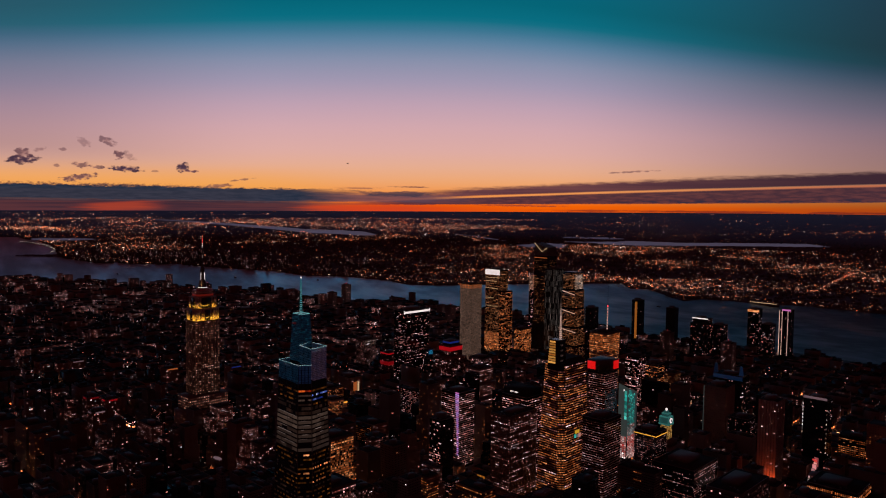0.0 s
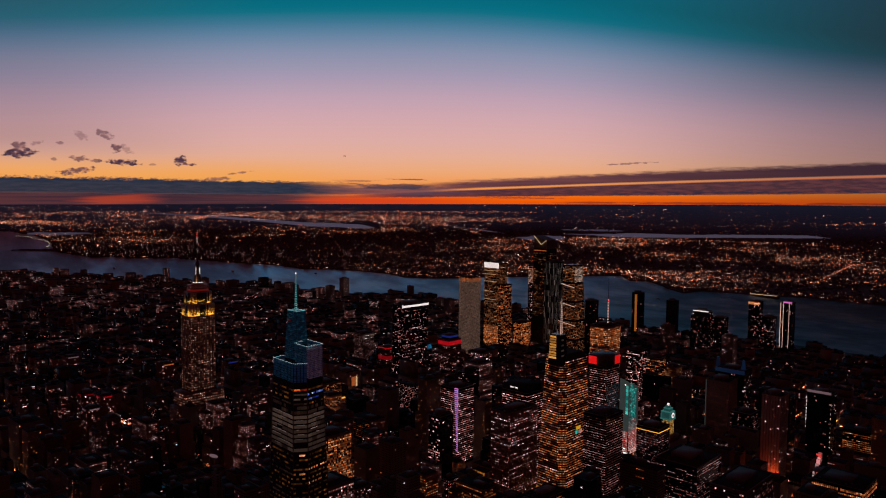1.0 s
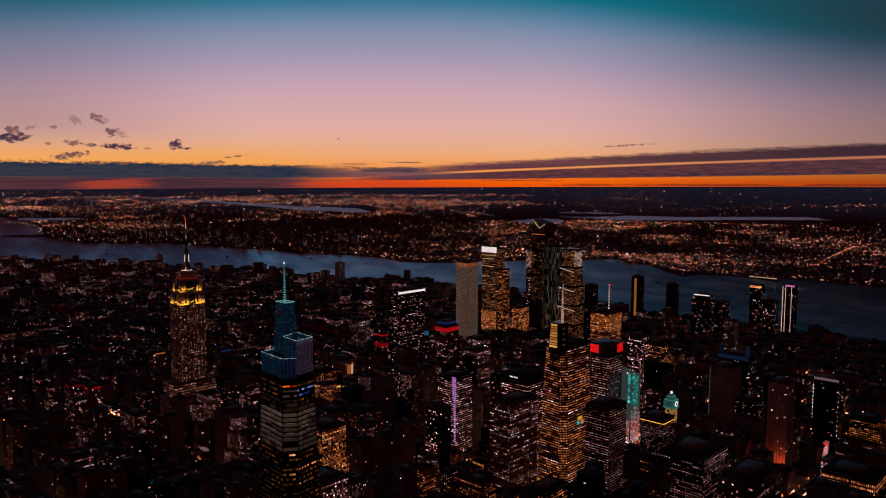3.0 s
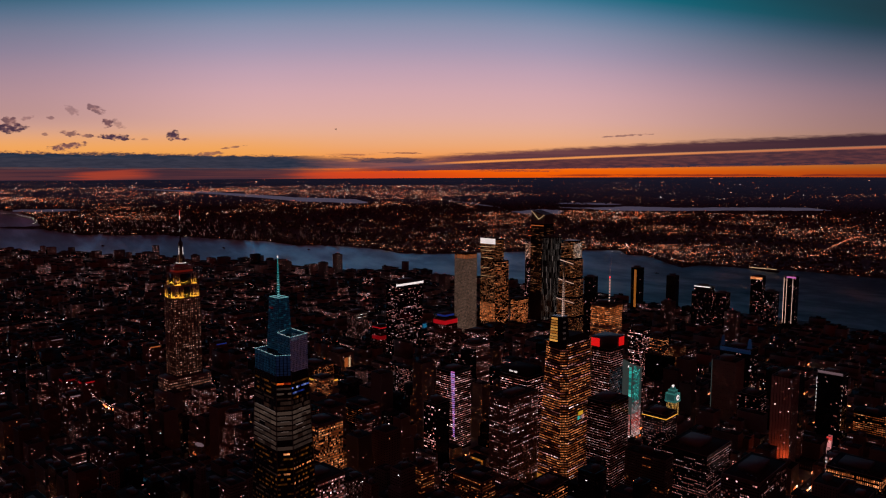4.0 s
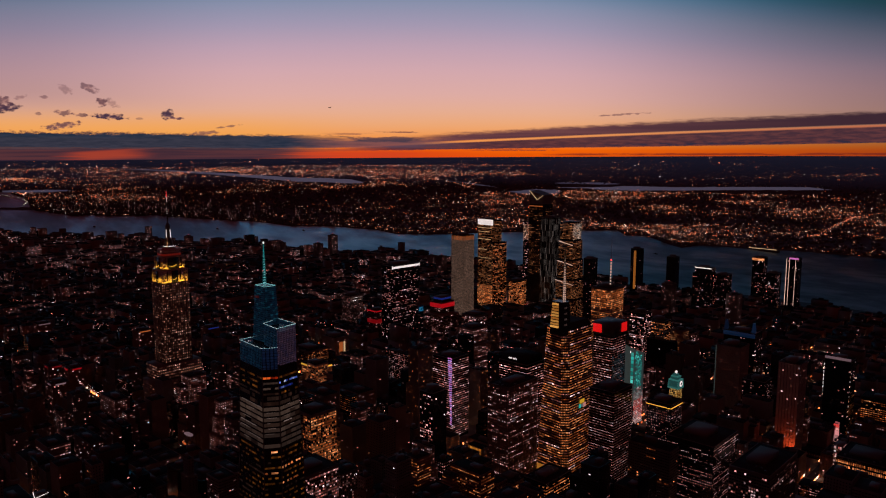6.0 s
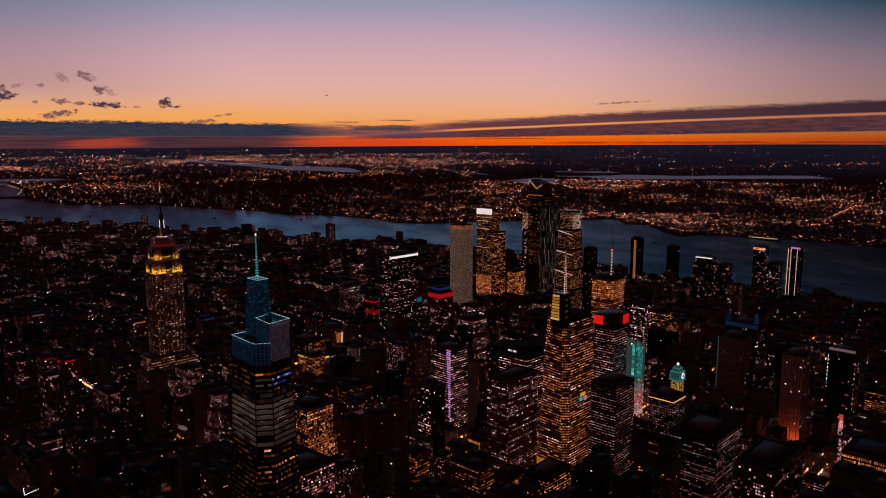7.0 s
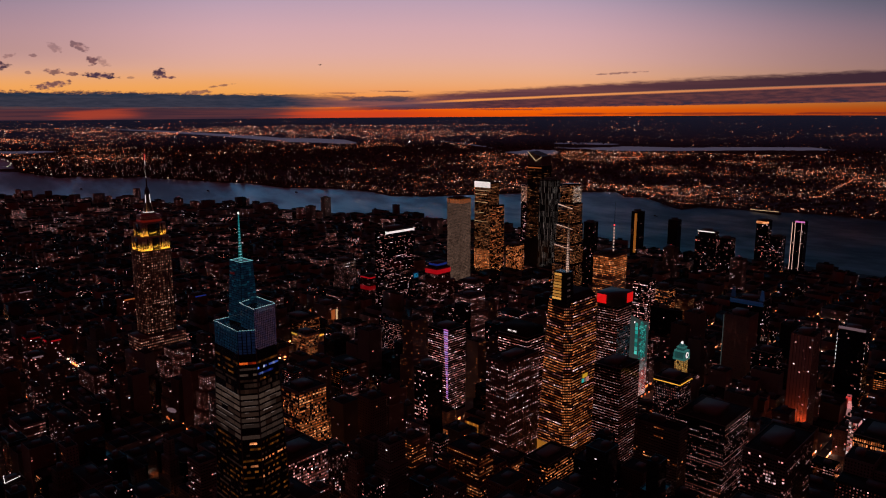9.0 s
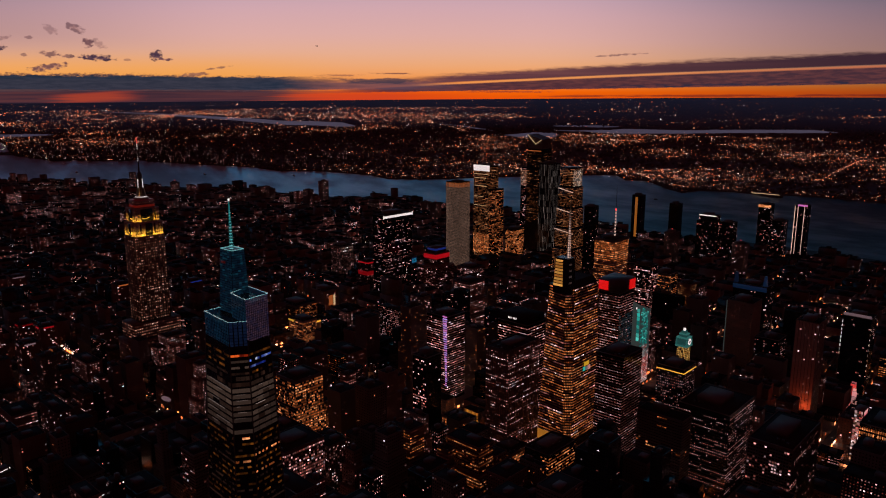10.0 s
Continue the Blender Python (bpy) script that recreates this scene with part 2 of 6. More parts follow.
M = {
    "brick": surface("brown_brick", (0.12, 0.062, 0.045), 0.85, per_object=0.5),
    "stone": surface("sooty_limestone", (0.13, 0.10, 0.082), 0.85, per_object=0.4),
    "concrete": surface("grey_concrete", (0.10, 0.088, 0.08), 0.85, per_object=0.4),
    "glass": surface("dark_curtain_glass", (0.012, 0.014, 0.018), 0.22, spread=0.3, per_object=0.4, spec=0.4),
    "pane": surface("unlit_window_glass", (0.008, 0.009, 0.011), 0.15, spread=0.3, spec=0.4),
    "roof": surface("tar_and_gravel_roof", (0.026, 0.022, 0.022), 1.0, spread=0.45, per_object=0.4, spec=0.05, wear=(0.036, 0.031, 0.03)),
    "metal": surface("painted_steel", (0.07, 0.07, 0.072), 0.55, metal=0.4),
    "wood": surface("weathered_tank_wood", (0.06, 0.04, 0.028), 0.9),
    "asphalt": surface("street_asphalt", (0.022, 0.021, 0.022), 0.9, scale=0.5),
    "land": surface("dark_built_up_land", (0.075, 0.078, 0.088), 0.95, spread=0.4, scale=0.02),
}
WARM = [(0.0, (0.55, 0.10, 0.07)), (0.3, (0.90, 0.245, 0.20)), (0.55, (1.0, 0.40, 0.37)), (0.78, (1.0, 0.58, 0.60)), (0.95, (0.98, 0.82, 0.92)), (1.0, (0.80, 0.90, 1.0))]
GOLD = [(0.0, (0.62, 0.105, 0.025)), (0.5, (0.92, 0.225, 0.055)), (1.0, (1.0, 0.42, 0.18))]
M["lit"] = glow("lit_windows_warm", WARM, 2.5, 0.03, spread=3.4, rooms=True)
M["lit_far"] = glow("far_lit_windows", WARM, 2.3, 0.04, spread=3.4)
M["lit_faint"] = glow("faintly_lit_windows", [(0, lin(32, 6, 5)), (0.6, lin(60, 20, 14)), (1, lin(104, 50, 40))], 0.9, 0.08, spread=1.7, rooms=True)
M["lit_stone"] = glow("beige_lit_windows", [(0, lin(124, 56, 42)), (0.6, lin(196, 122, 98)), (1, lin(240, 184, 168))], 1.55, 0.05, spread=2.4, rooms=True)
M["lit_gold"] = glow("lit_windows_gold", GOLD, 1.45, 0.07, spread=2.8, rooms=True)
M["lit_white"] = glow("lit_windows_white", [(0, (1, 0.50, 0.30)), (0.5, (1, 0.74, 0.58)), (1, (0.95, 0.92, 0.95))], 1.3, 0.06)
M["lit_dim"] = glow("lit_windows_dim", [(0, lin(46, 34, 30)), (0.6, lin(70, 54, 50)), (1, lin(96, 80, 78))], 1.0, 0.35)
M["lit_grey"] = glow("lit_windows_grey", [(0, lin(70, 50, 41)), (1, lin(120, 93, 80))], 1.0, 0.62, spread=1.0)
M["lit_grid"] = glow("lit_windows_grid", WARM, 1.2, 0.07, spread=2.6, rooms=True)
M["lamp"] = glow("street_lamps", [(0, (1.0, 0.22, 0.05)), (0.4, (1.0, 0.34, 0.12)), (0.7, (1, 0.55, 0.34)), (1, (1, 0.82, 0.72))], 2.0, 0.10)


def lightmat(name, rgb, strength, lights=True):
    return glow(name, [(0, rgb), (1, tuple(c * 0.8 for c in rgb))], strength, 0.75, lights)


M["red_light"] = lightmat("red_light", (0.80, 0.008, 0.008), 1.0)
M["white_light"] = lightmat("white_light", (1.0, 0.86, 0.84), 1.2)
M["amber"] = lightmat("amber_flood", (1.0, 0.52, 0.06), 0.8)
M["blue_light"] = lightmat("blue_light", (0.1, 0.3, 1.0), 0.4)
M["purple"] = lightmat("purple_light", (0.62, 0.34, 1.0), 0.8)
M["red_dot"] = lightmat("aviation_red", (1.0, 0.05, 0.05), 3.0, False)

M["amber_soft"] = glow("amber_crown_light", [(0, lin(150, 74, 34)), (1, lin(196, 104, 52))], 1.0, 0.5)
M["lit_peach"] = glow("peach_lit_floors", [(0, lin(190, 110, 80)), (0.6, lin(225, 160, 130)), (1, lin(240, 205, 185))], 0.9, 0.15)
M["lit_umber"] = glow("umber_lit_floors", [(0, lin(70, 34, 18)), (0.6, lin(130, 70, 36)), (1, lin(214, 150, 104))], 1.25, 0.12, spread=2.0, rooms=True)
M["lit_pale"] = glow("pale_grey_lit_glass", [(0, lin(120, 104, 98)), (1, lin(170, 156, 150))], 0.6, 0.1)
M["gold_line"] = lightmat("pale_gold_line", lin(225, 185, 140), 0.9, False)
M["gold_line2"] = lightmat("gold_roof_line", lin(255, 178, 60), 1.3)
M["gold_edge"] = glow("gold_edge_strip", [(0, lin(150, 84, 26)), (1, lin(176, 104, 40))], 1.0, 0.5)
M["red_deep"] = lightmat("deep_red_light", lin(120, 6, 12), 1.0)
M["red_sign"] = lightmat("red_sign_light", lin(172, 12, 22), 1.0)
M["blue_sign"] = lightmat("blue_sign_light", lin(24, 40, 110), 1.0)
M["cyan"] = lightmat("cyan_sign", lin(30, 130, 170), 0.9)
M["rose_lamp"] = lightmat("rose_lamp", lin(225, 120, 200), 0.9)
# grey light on fins and corner pier put in as emission
M["fin_grey"] = glow("grey_glow_fin", [(0, lin(36, 46, 49)), (1, lin(54, 60, 58))], 1.0, 0.8)
M["screen_teal"] = glow("teal_screen_panel", [(0, lin(10, 120, 116)), (0.6, lin(22, 160, 150)), (1, lin(90, 215, 200))], 1.0, 0.4, True)
M["screen_pale"] = glow("pale_screen_panel", [(0, lin(90, 130, 130)), (0.5, lin(200, 180, 180)), (1, lin(200, 90, 80))], 0.8, 0.2, True)
M["screen_red"] = glow("red_screen_panel", [(0, lin(220, 40, 40)), (0.5, lin(235, 130, 120)), (1, lin(250, 220, 220))], 1.0, 0.3, True)
# blue light on crown band, horns and sign board put in as emission
M["blue_dim"] = glow("blue_crown_glow", [(0, lin(4, 12, 26)), (1, lin(8, 26, 50))], 1.0, 0.7)
M["sign_grey"] = glow("grey_roof_sign", [(0, lin(92, 70, 76)), (1, lin(116, 92, 98))], 1.0, 0.8)

M["white_light2"] = lightmat("head_lamp", (1.0, 0.86, 0.7), 2.0, False)
M["lobby_gold"] = glow("golden_lobby_glass", [(0, lin(150, 78, 20)), (1, lin(220, 140, 50))], 1.0, 0.4, True)
M["screen_rose"] = glow("rose_white_screen", [(0, lin(190, 70, 84)), (0.5, lin(240, 180, 176)), (1, lin(225, 130, 110))], 1.1, 0.4, True)
M["screen_white"] = glow("rosy_white_screen", [(0, lin(235, 150, 140)), (0.5, lin(255, 214, 205)), (1, lin(245, 235, 240))], 1.5, 0.3, True)
M["shop"] = glow("lit_shopfronts", [(0, (1.0, 0.15, 0.03)), (0.5, (1.0, 0.24, 0.07)), (0.8, (1, 0.40, 0.2)), (1, (1.0, 0.75, 0.6))], 6.5, 0.08, True)
M["far_lamp"] = glow("far_street_lamps", [(0, (1.0, 0.12, 0.035)), (0.4, (1.0, 0.24, 0.09)), (0.7, (1, 0.44, 0.26)), (0.9, (1, 0.68, 0.55)), (1, (0.98, 0.89, 0.92))], 4.6, 0.03, spread=4.8)

m = bpy.data.materials.new("river_water")
m.use_nodes = True
n = Net(m.node_tree)
p = n.node("ShaderNodeBsdfPrincipled")
at = n.node("ShaderNodeTexCoord").outputs["Object"]
# slicks and wind streaks
long = n.node("ShaderNodeVectorMath")
long.operation = "MULTIPLY"
long.inputs[1].default_value = (0.8, 1.25, 1.0)
n.links.new(at, long.inputs[0])
swell = n.noise(at, 0.0016, 4.0, 0.6)
streak = n.noise(long.outputs[0], 0.0042, 5.0, 0.62)
tone = n.add(n.mul(swell, 0.45), n.mul(streak, 0.55))
# downriver base colour made paler, standing in for reflected sky
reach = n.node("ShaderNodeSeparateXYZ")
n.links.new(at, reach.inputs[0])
sky_sheen = n.sub(1.0, n.smooth(reach.outputs[0], -2300.0, -400.0))
lo, hi = n.mix(sky_sheen, (0.036, 0.040, 0.052), (0.38, 0.50, 0.53)), n.mix(sky_sheen, (0.088, 0.096, 0.115), (0.80, 0.88, 0.88))
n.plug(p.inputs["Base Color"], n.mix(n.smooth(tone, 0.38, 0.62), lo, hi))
n.plug(p.inputs["Roughness"], n.sub(0.62, n.mul(n.smooth(streak, 0.35, 0.65), 0.26)))
p.inputs["Specular IOR Level"].default_value, p.inputs["IOR"].default_value = 0.5, 2.3
p.inputs["Metallic"].default_value = 0.9
b = n.node("ShaderNodeBump")
b.inputs["Strength"].default_value, b.inputs["Distance"].default_value = 0.2, 1.0
n.links.new(n.noise(at, 0.03, 5.0, 0.65), b.inputs["Height"])
n.links.new(b.outputs[0], p.inputs["Normal"])
n.links.new(p.outputs[0], n.node("ShaderNodeOutputMaterial").inputs[0])
M["water"] = m
# reflection of the low sky on far bays put in as emission
M["bay_water"] = glow("bay_sky_sheen", [(0, lin(54, 51, 68)), (1, lin(72, 66, 82))], 1.0, 0.9)
# the far country is a backdrop: evening haze painted as emission, more with distance
m = surface("far_land_haze_glow", (0.072, 0.058, 0.062), 0.95, spread=0.4, scale=0.02)
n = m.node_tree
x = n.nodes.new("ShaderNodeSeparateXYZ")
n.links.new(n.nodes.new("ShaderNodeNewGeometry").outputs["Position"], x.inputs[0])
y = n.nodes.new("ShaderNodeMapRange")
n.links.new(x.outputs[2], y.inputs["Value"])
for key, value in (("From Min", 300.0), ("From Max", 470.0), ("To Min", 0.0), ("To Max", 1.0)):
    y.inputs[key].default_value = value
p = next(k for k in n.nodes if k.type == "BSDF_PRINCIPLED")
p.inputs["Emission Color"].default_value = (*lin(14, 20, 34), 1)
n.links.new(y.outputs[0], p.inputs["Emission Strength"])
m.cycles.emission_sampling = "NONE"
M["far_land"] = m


# ---- mesh building ----
class Geo:
    """Faces gathered for one mesh."""

    def __init__(self):
        self.v, self.q, self.n, self.poly = [], [], 0, []

    def arrays(self, verts, quads):
        verts = np.asarray(verts, float).reshape(-1, 3)
        self.q.append(np.asarray(quads, np.int64).reshape(-1, 4) + self.n)
        self.v.append(verts)
        self.n += len(verts)
        return self

    def boxes(self, rows):
        """Rows of x0, x1, y0, y1, z0, z1."""
        r = np.asarray(rows, float).reshape(-1, 6)
        corner = [(i, j, k) for k in (4, 5) for j in (2, 3) for i in (0, 1)]
        verts = np.stack([r[:, list(c)] for c in corner], 1)
        face = np.array([(0, 2, 3, 1), (4, 5, 7, 6), (0, 1, 5, 4), (2, 6, 7, 3), (0, 4, 6, 2), (1, 3, 7, 5)])
        quads = (np.arange(len(r)) * 8)[:, None, None] + face[None]
        return self.arrays(verts.reshape(-1, 3), quads)

    def box(self, x0, x1, y0, y1, z0, z1):
        return self.boxes([(x0, x1, y0, y1, z0, z1)])

    def loft(self, rings, cap=True):
        """Rings of points, each with as many points, joined bottom to top."""
        rings = [np.asarray(r, float) for r in rings]
        k = len(rings[0])
        start = self.n
        quads = [(i * k + j, i * k + (j + 1) % k, (i + 1) * k + (j + 1) % k, (i + 1) * k + j) for i in range(len(rings) - 1) for j in range(k)]
        self.arrays(np.concatenate(rings), quads)
        if cap:
            self.poly.append([start + j for j in range(k)][::-1])
            self.poly.append([start + (len(rings) - 1) * k + j for j in range(k)])
        return self

    def prism(self, pts, z0, z1, top=None):
        """Upright prism over plan points; top: other plan points at the top."""
        return self.loft([[(x, y, z0) for x, y in pts], [(x, y, z1) for x, y in (top or pts)]])

    def tube(self, x, y, radii, sides=12):
        """Turned shape: rows of z, radius."""
        ang = [2 * math.pi * i / sides for i in range(sides)]
        return self.loft([[(x + r * math.cos(a), y + r * math.sin(a), z) for a in ang] for z, r in radii])

    def bar(self, a, b, t):
        """A square bar from a to b, t thick."""
        a, b = Vector(a), Vector(b)
        d = (b - a).normalized()
        s = d.cross(Vector((0, 0, 1)))
        s = s.normalized() if s.length > 0.01 else Vector((1, 0, 0))
        u = s.cross(d)
        ring = lambda c: [tuple(c + s * i * t / 2 + u * j * t / 2) for i, j in ((-1, -1), (1, -1), (1, 1), (-1, 1))]
        return self.loft([ring(a), ring(b)])

    def mesh(self, name, material):
        me = bpy.data.meshes.new(name)
        verts = np.concatenate(self.v)
        quads = np.concatenate(self.q)
        if self.poly:
            me.from_pydata(verts.tolist(), [], quads.tolist() + self.poly)
        else:
            me.vertices.add(len(verts))
            me.vertices.foreach_set("co", verts.astype(np.float32).ravel())
            me.loops.add(quads.size)
            me.loops.foreach_set("vertex_index", quads.astype(np.int32).ravel())
            me.polygons.add(len(quads))
            me.polygons.foreach_set("loop_start", np.arange(0, quads.size, 4, dtype=np.int32))
            me.update(calc_edges=True)
        me.materials.append(material)
        return me


def part(name, geo, material, parent=None, label="", kind=""):
    ob = new(name, geo.mesh(name, material))
    ob.parent = parent
    return tagged(ob, label, kind=kind)


def thing(name, x, y, z, label, category, group=""):
    ob = new(name)
    ob.location = (x, y, z)
    return tagged(ob, label, category, group)


rng = np.random.default_rng(7)


def panes(geo, x0, x1, y0, y1, z0, z1, floor=3.8, bay=3.0, share=0.15, fill=(0.6, 0.55), sides="nesw", runs=0.0, out=0.12, dark=None, seed=None):
    """Window panes on the upright faces of a box. Sides: e faces -y, n faces +x, w faces +y, s faces -x. A share of them is lit and goes to geo, the others to dark.
    runs: how far whole floors or stretches of a floor are lit together."""
    r = rng if seed is None else np.random.default_rng(seed)
    nf = max(1, int((z1 - z0) / floor))
    for side in sides:
        width = (x1 - x0) if side in "ew" else (y1 - y0)
        nb = max(1, int(width / bay))
        fl = r.random(nf)
        p = np.clip(share * (1 - runs) + runs * share * 4 * (fl < 0.25), 0, 0.95 if share < 1 else 1.0)
        on = r.random((nf, nb)) < p[:, None]
        if runs:
            k = max(2, nb // 4)
            chunk = np.repeat(r.random((nf, nb // k + 1)) < runs * share, k, 1)[:, :nb]
            on |= chunk & (r.random((nf, nb)) < 0.85)
        for target, mask in ((geo, on), (dark, ~on)):
            if target is None or not mask.any():
                continue
            f, b = np.nonzero(mask)
            u0 = (b + 0.5 - fill[0] / 2) * width / nb
            u1 = u0 + fill[0] * width / nb
            h = (z1 - z0) / nf
            v0 = z0 + (f + 0.5 - fill[1] / 2) * h
            v1 = v0 + fill[1] * h
            if side == "e":
                pts = [(x0 + u0, y0 - out, v0), (x0 + u1, y0 - out, v0), (x0 + u1, y0 - out, v1), (x0 + u0, y0 - out, v1)]
            elif side == "w":
                pts = [(x0 + u1, y1 + out, v0), (x0 + u0, y1 + out, v0), (x0 + u0, y1 + out, v1), (x0 + u1, y1 + out, v1)]
            elif side == "n":
                pts = [(x1 + out, y0 + u0, v0), (x1 + out, y0 + u1, v0), (x1 + out, y0 + u1, v1), (x1 + out, y0 + u0, v1)]
            else:
                pts = [(x0 - out, y0 + u1, v0), (x0 - out, y0 + u0, v0), (x0 - out, y0 + u0, v1), (x0 - out, y0 + u1, v1)]
            verts = np.stack([np.stack(np.broadcast_arrays(*q), -1) for q in pts], 1)
            target.arrays(verts.reshape(-1, 3), np.arange(len(f) * 4).reshape(-1, 4))
    return geo


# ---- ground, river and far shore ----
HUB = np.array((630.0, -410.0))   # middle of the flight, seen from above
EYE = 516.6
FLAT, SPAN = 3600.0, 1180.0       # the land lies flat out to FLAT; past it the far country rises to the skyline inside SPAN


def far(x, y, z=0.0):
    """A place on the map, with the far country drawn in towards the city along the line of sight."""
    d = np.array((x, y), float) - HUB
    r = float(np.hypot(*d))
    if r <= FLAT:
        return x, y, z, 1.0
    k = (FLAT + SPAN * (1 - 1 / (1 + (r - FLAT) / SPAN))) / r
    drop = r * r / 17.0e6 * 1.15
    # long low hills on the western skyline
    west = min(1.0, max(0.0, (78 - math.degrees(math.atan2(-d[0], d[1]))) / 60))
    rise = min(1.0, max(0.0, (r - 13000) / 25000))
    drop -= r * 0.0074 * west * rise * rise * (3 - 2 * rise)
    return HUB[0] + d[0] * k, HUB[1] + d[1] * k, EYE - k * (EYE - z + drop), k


def polar(points):
    d = np.array(points, float) - HUB
    a, r = np.degrees(np.arctan2(-d[:, 0], d[:, 1])), np.hypot(d[:, 0], d[:, 1])
    order = np.argsort(a)
    return a[order], r[order]


NEAR = polar([(-4956, -20), (-4769, 639), (-4570, 910), (-3595, 1570), (-2416, 2027), (-1712, 2090), (-828, 2160), (-416, 2279), (47, 2270), (900, 2300), (2500, 2300)])
# the far shore line: bearing, range
SHORE = [(11.9, 4196), (14.2, 4244), (16.0, 4283), (17.8, 4302), (20.3, 4276), (21.7, 4329), (24.0, 4350), (25.2, 4199), (26.1, 4337), (27.8, 4748), (29.2, 4734), (29.9, 5041), (32.5, 4962), (42.5, 4666), (44.6, 4637), (46.9, 4678), (48.3, 4915), (51.9, 5209), (54.8, 5259), (56.9, 5592),
         (60.5, 5922), (63.0, 6220), (64.7, 6494), (67.1, 6496), (68.6, 6730), (69.9, 6712), (71.1, 7092), (72.0, 7419), (72.35, 8095), (72.5, 8993), (72.9, 9857), (73.7, 10759), (74.7, 11836), (75.4, 12065), (86.0, 12100)]
FAR = np.array(SHORE).T


def near_r(a):
    return float(np.interp(a, *NEAR))


def far_r(a):
    return float(np.interp(a, *FAR))


def sheet(name, inner, outer, az0, az1, columns, rows, z, material, label, edge=0.0):
    """Ground between two lines that are given by bearing."""
    verts, quads = [], []
    for i in range(columns + 1):
        a = az0 + (az1 - az0) * i / columns
        r0, r1 = inner(a), outer(a)
        s, c = -math.sin(radians(a)), math.cos(radians(a))
        ring = [(r0 * (r1 / r0) ** (j / rows)) for j in range(rows + 1)]
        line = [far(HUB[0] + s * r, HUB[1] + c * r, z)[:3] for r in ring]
        if edge:
            line = [(line[0][0], line[0][1], line[0][2] - edge)] + line + [(line[-1][0], line[-1][1], line[-1][2] - edge)]
        verts += line
    k = len(verts) // (columns + 1)
    quads = [(i * k + j, i * k + j + 1, (i + 1) * k + j + 1, (i + 1) * k + j) for i in range(columns) for j in range(k - 1)]
    geo = Geo()
    geo.arrays(verts, quads)
    return tagged(part(name, geo, material), label, "ground" if "water" not in name else "water", kind="structure")


W0, W1 = -20.0, 86.0
sheet("ground", lambda a: 60.0, near_r, W0, W1, 424, 60, 0.0, M["asphalt"], "dark asphalt streets and ground of the island", 6.0)
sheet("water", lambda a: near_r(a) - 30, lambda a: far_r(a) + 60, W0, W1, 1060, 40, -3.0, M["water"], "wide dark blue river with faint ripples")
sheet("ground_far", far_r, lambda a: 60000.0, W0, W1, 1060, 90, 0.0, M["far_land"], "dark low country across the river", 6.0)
sheet("ground_behind", lambda a: 60.0, lambda a: 30000.0, W1, 360 + W0, 200, 40, 0.0, M["land"], "dark built-up ground behind the towers")
hub = Geo()
hub.tube(HUB[0], HUB[1], [(-6, 62), (0.05, 62)], 48)
tagged(part("ground_middle", hub, M["asphalt"]), "dark asphalt ground below the flight", "ground", kind="structure")


# ---- street plan ----
AVENUES = [-950, -660, -400, -215, -75, 52, 190, 495, 775, 1050, 1325, 1600, 1875, 2150]
STREET = lambda n: -45 + (n - 42) * 80.5


def bearing(x, y):
    return math.degrees(math.atan2(-(x - HUB[0]), y - HUB[1])), math.hypot(x - HUB[0], y - HUB[1])


KEEP = []  # plan boxes of the towers that are built one by one


def free(x0, x1, y0, y1):
    return not any(x0 < b[1] and x1 > b[0] and y0 < b[3] and y1 > b[2] for b in KEEP)


def keep(x0, x1, y0, y1):
    KEEP.append((x0, x1, y0, y1))




# ---- landmark towers ----
def rect(x0, x1, y0, y1):
    return [(x0, y0), (x1, y0), (x1, y1), (x0, y1)]


def crown_kit(t, x0, x1, y0, y1, z, r, wall="concrete"):
    """Parapet, roof skin and roof plant on a flat top."""
    for bx in ((x0, x1, y0, y0 + 0.5), (x0, x1, y1 - 0.5, y1), (x0, x0 + 0.5, y0 + 0.5, y1 - 0.5), (x1 - 0.5, x1, y0 + 0.5, y1 - 0.5)):
        part("parapet", Geo().box(*bx, z, z + 1.4), M[wall], t)
    part("roof", Geo().box(x0 + 0.5, x1 - 0.5, y0 + 0.5, y1 - 0.5, z, z + 0.25), M["roof"], t)
    wx, wy = x1 - x0, y1 - y0
    u, v = r.uniform(0.15, 0.3), r.uniform(0.15, 0.3)
    part("bulkhead", Geo().box(x0 + wx * u, x1 - wx * 0.3, y0 + wy * v, y1 - wy * 0.25, z + 0.25, z + r.uniform(4, 8)), M["concrete"], t)
    for _ in range(3):
        px, py = r.uniform(x0 + 2, x1 - 5), r.uniform(y0 + 2, y0 + wy * v)
        part("cooling_unit", Geo().box(px, px + 2.6, py, py + min(2.2, wy * 0.08), z + 0.25, z + 2.4), M["metal"], t)


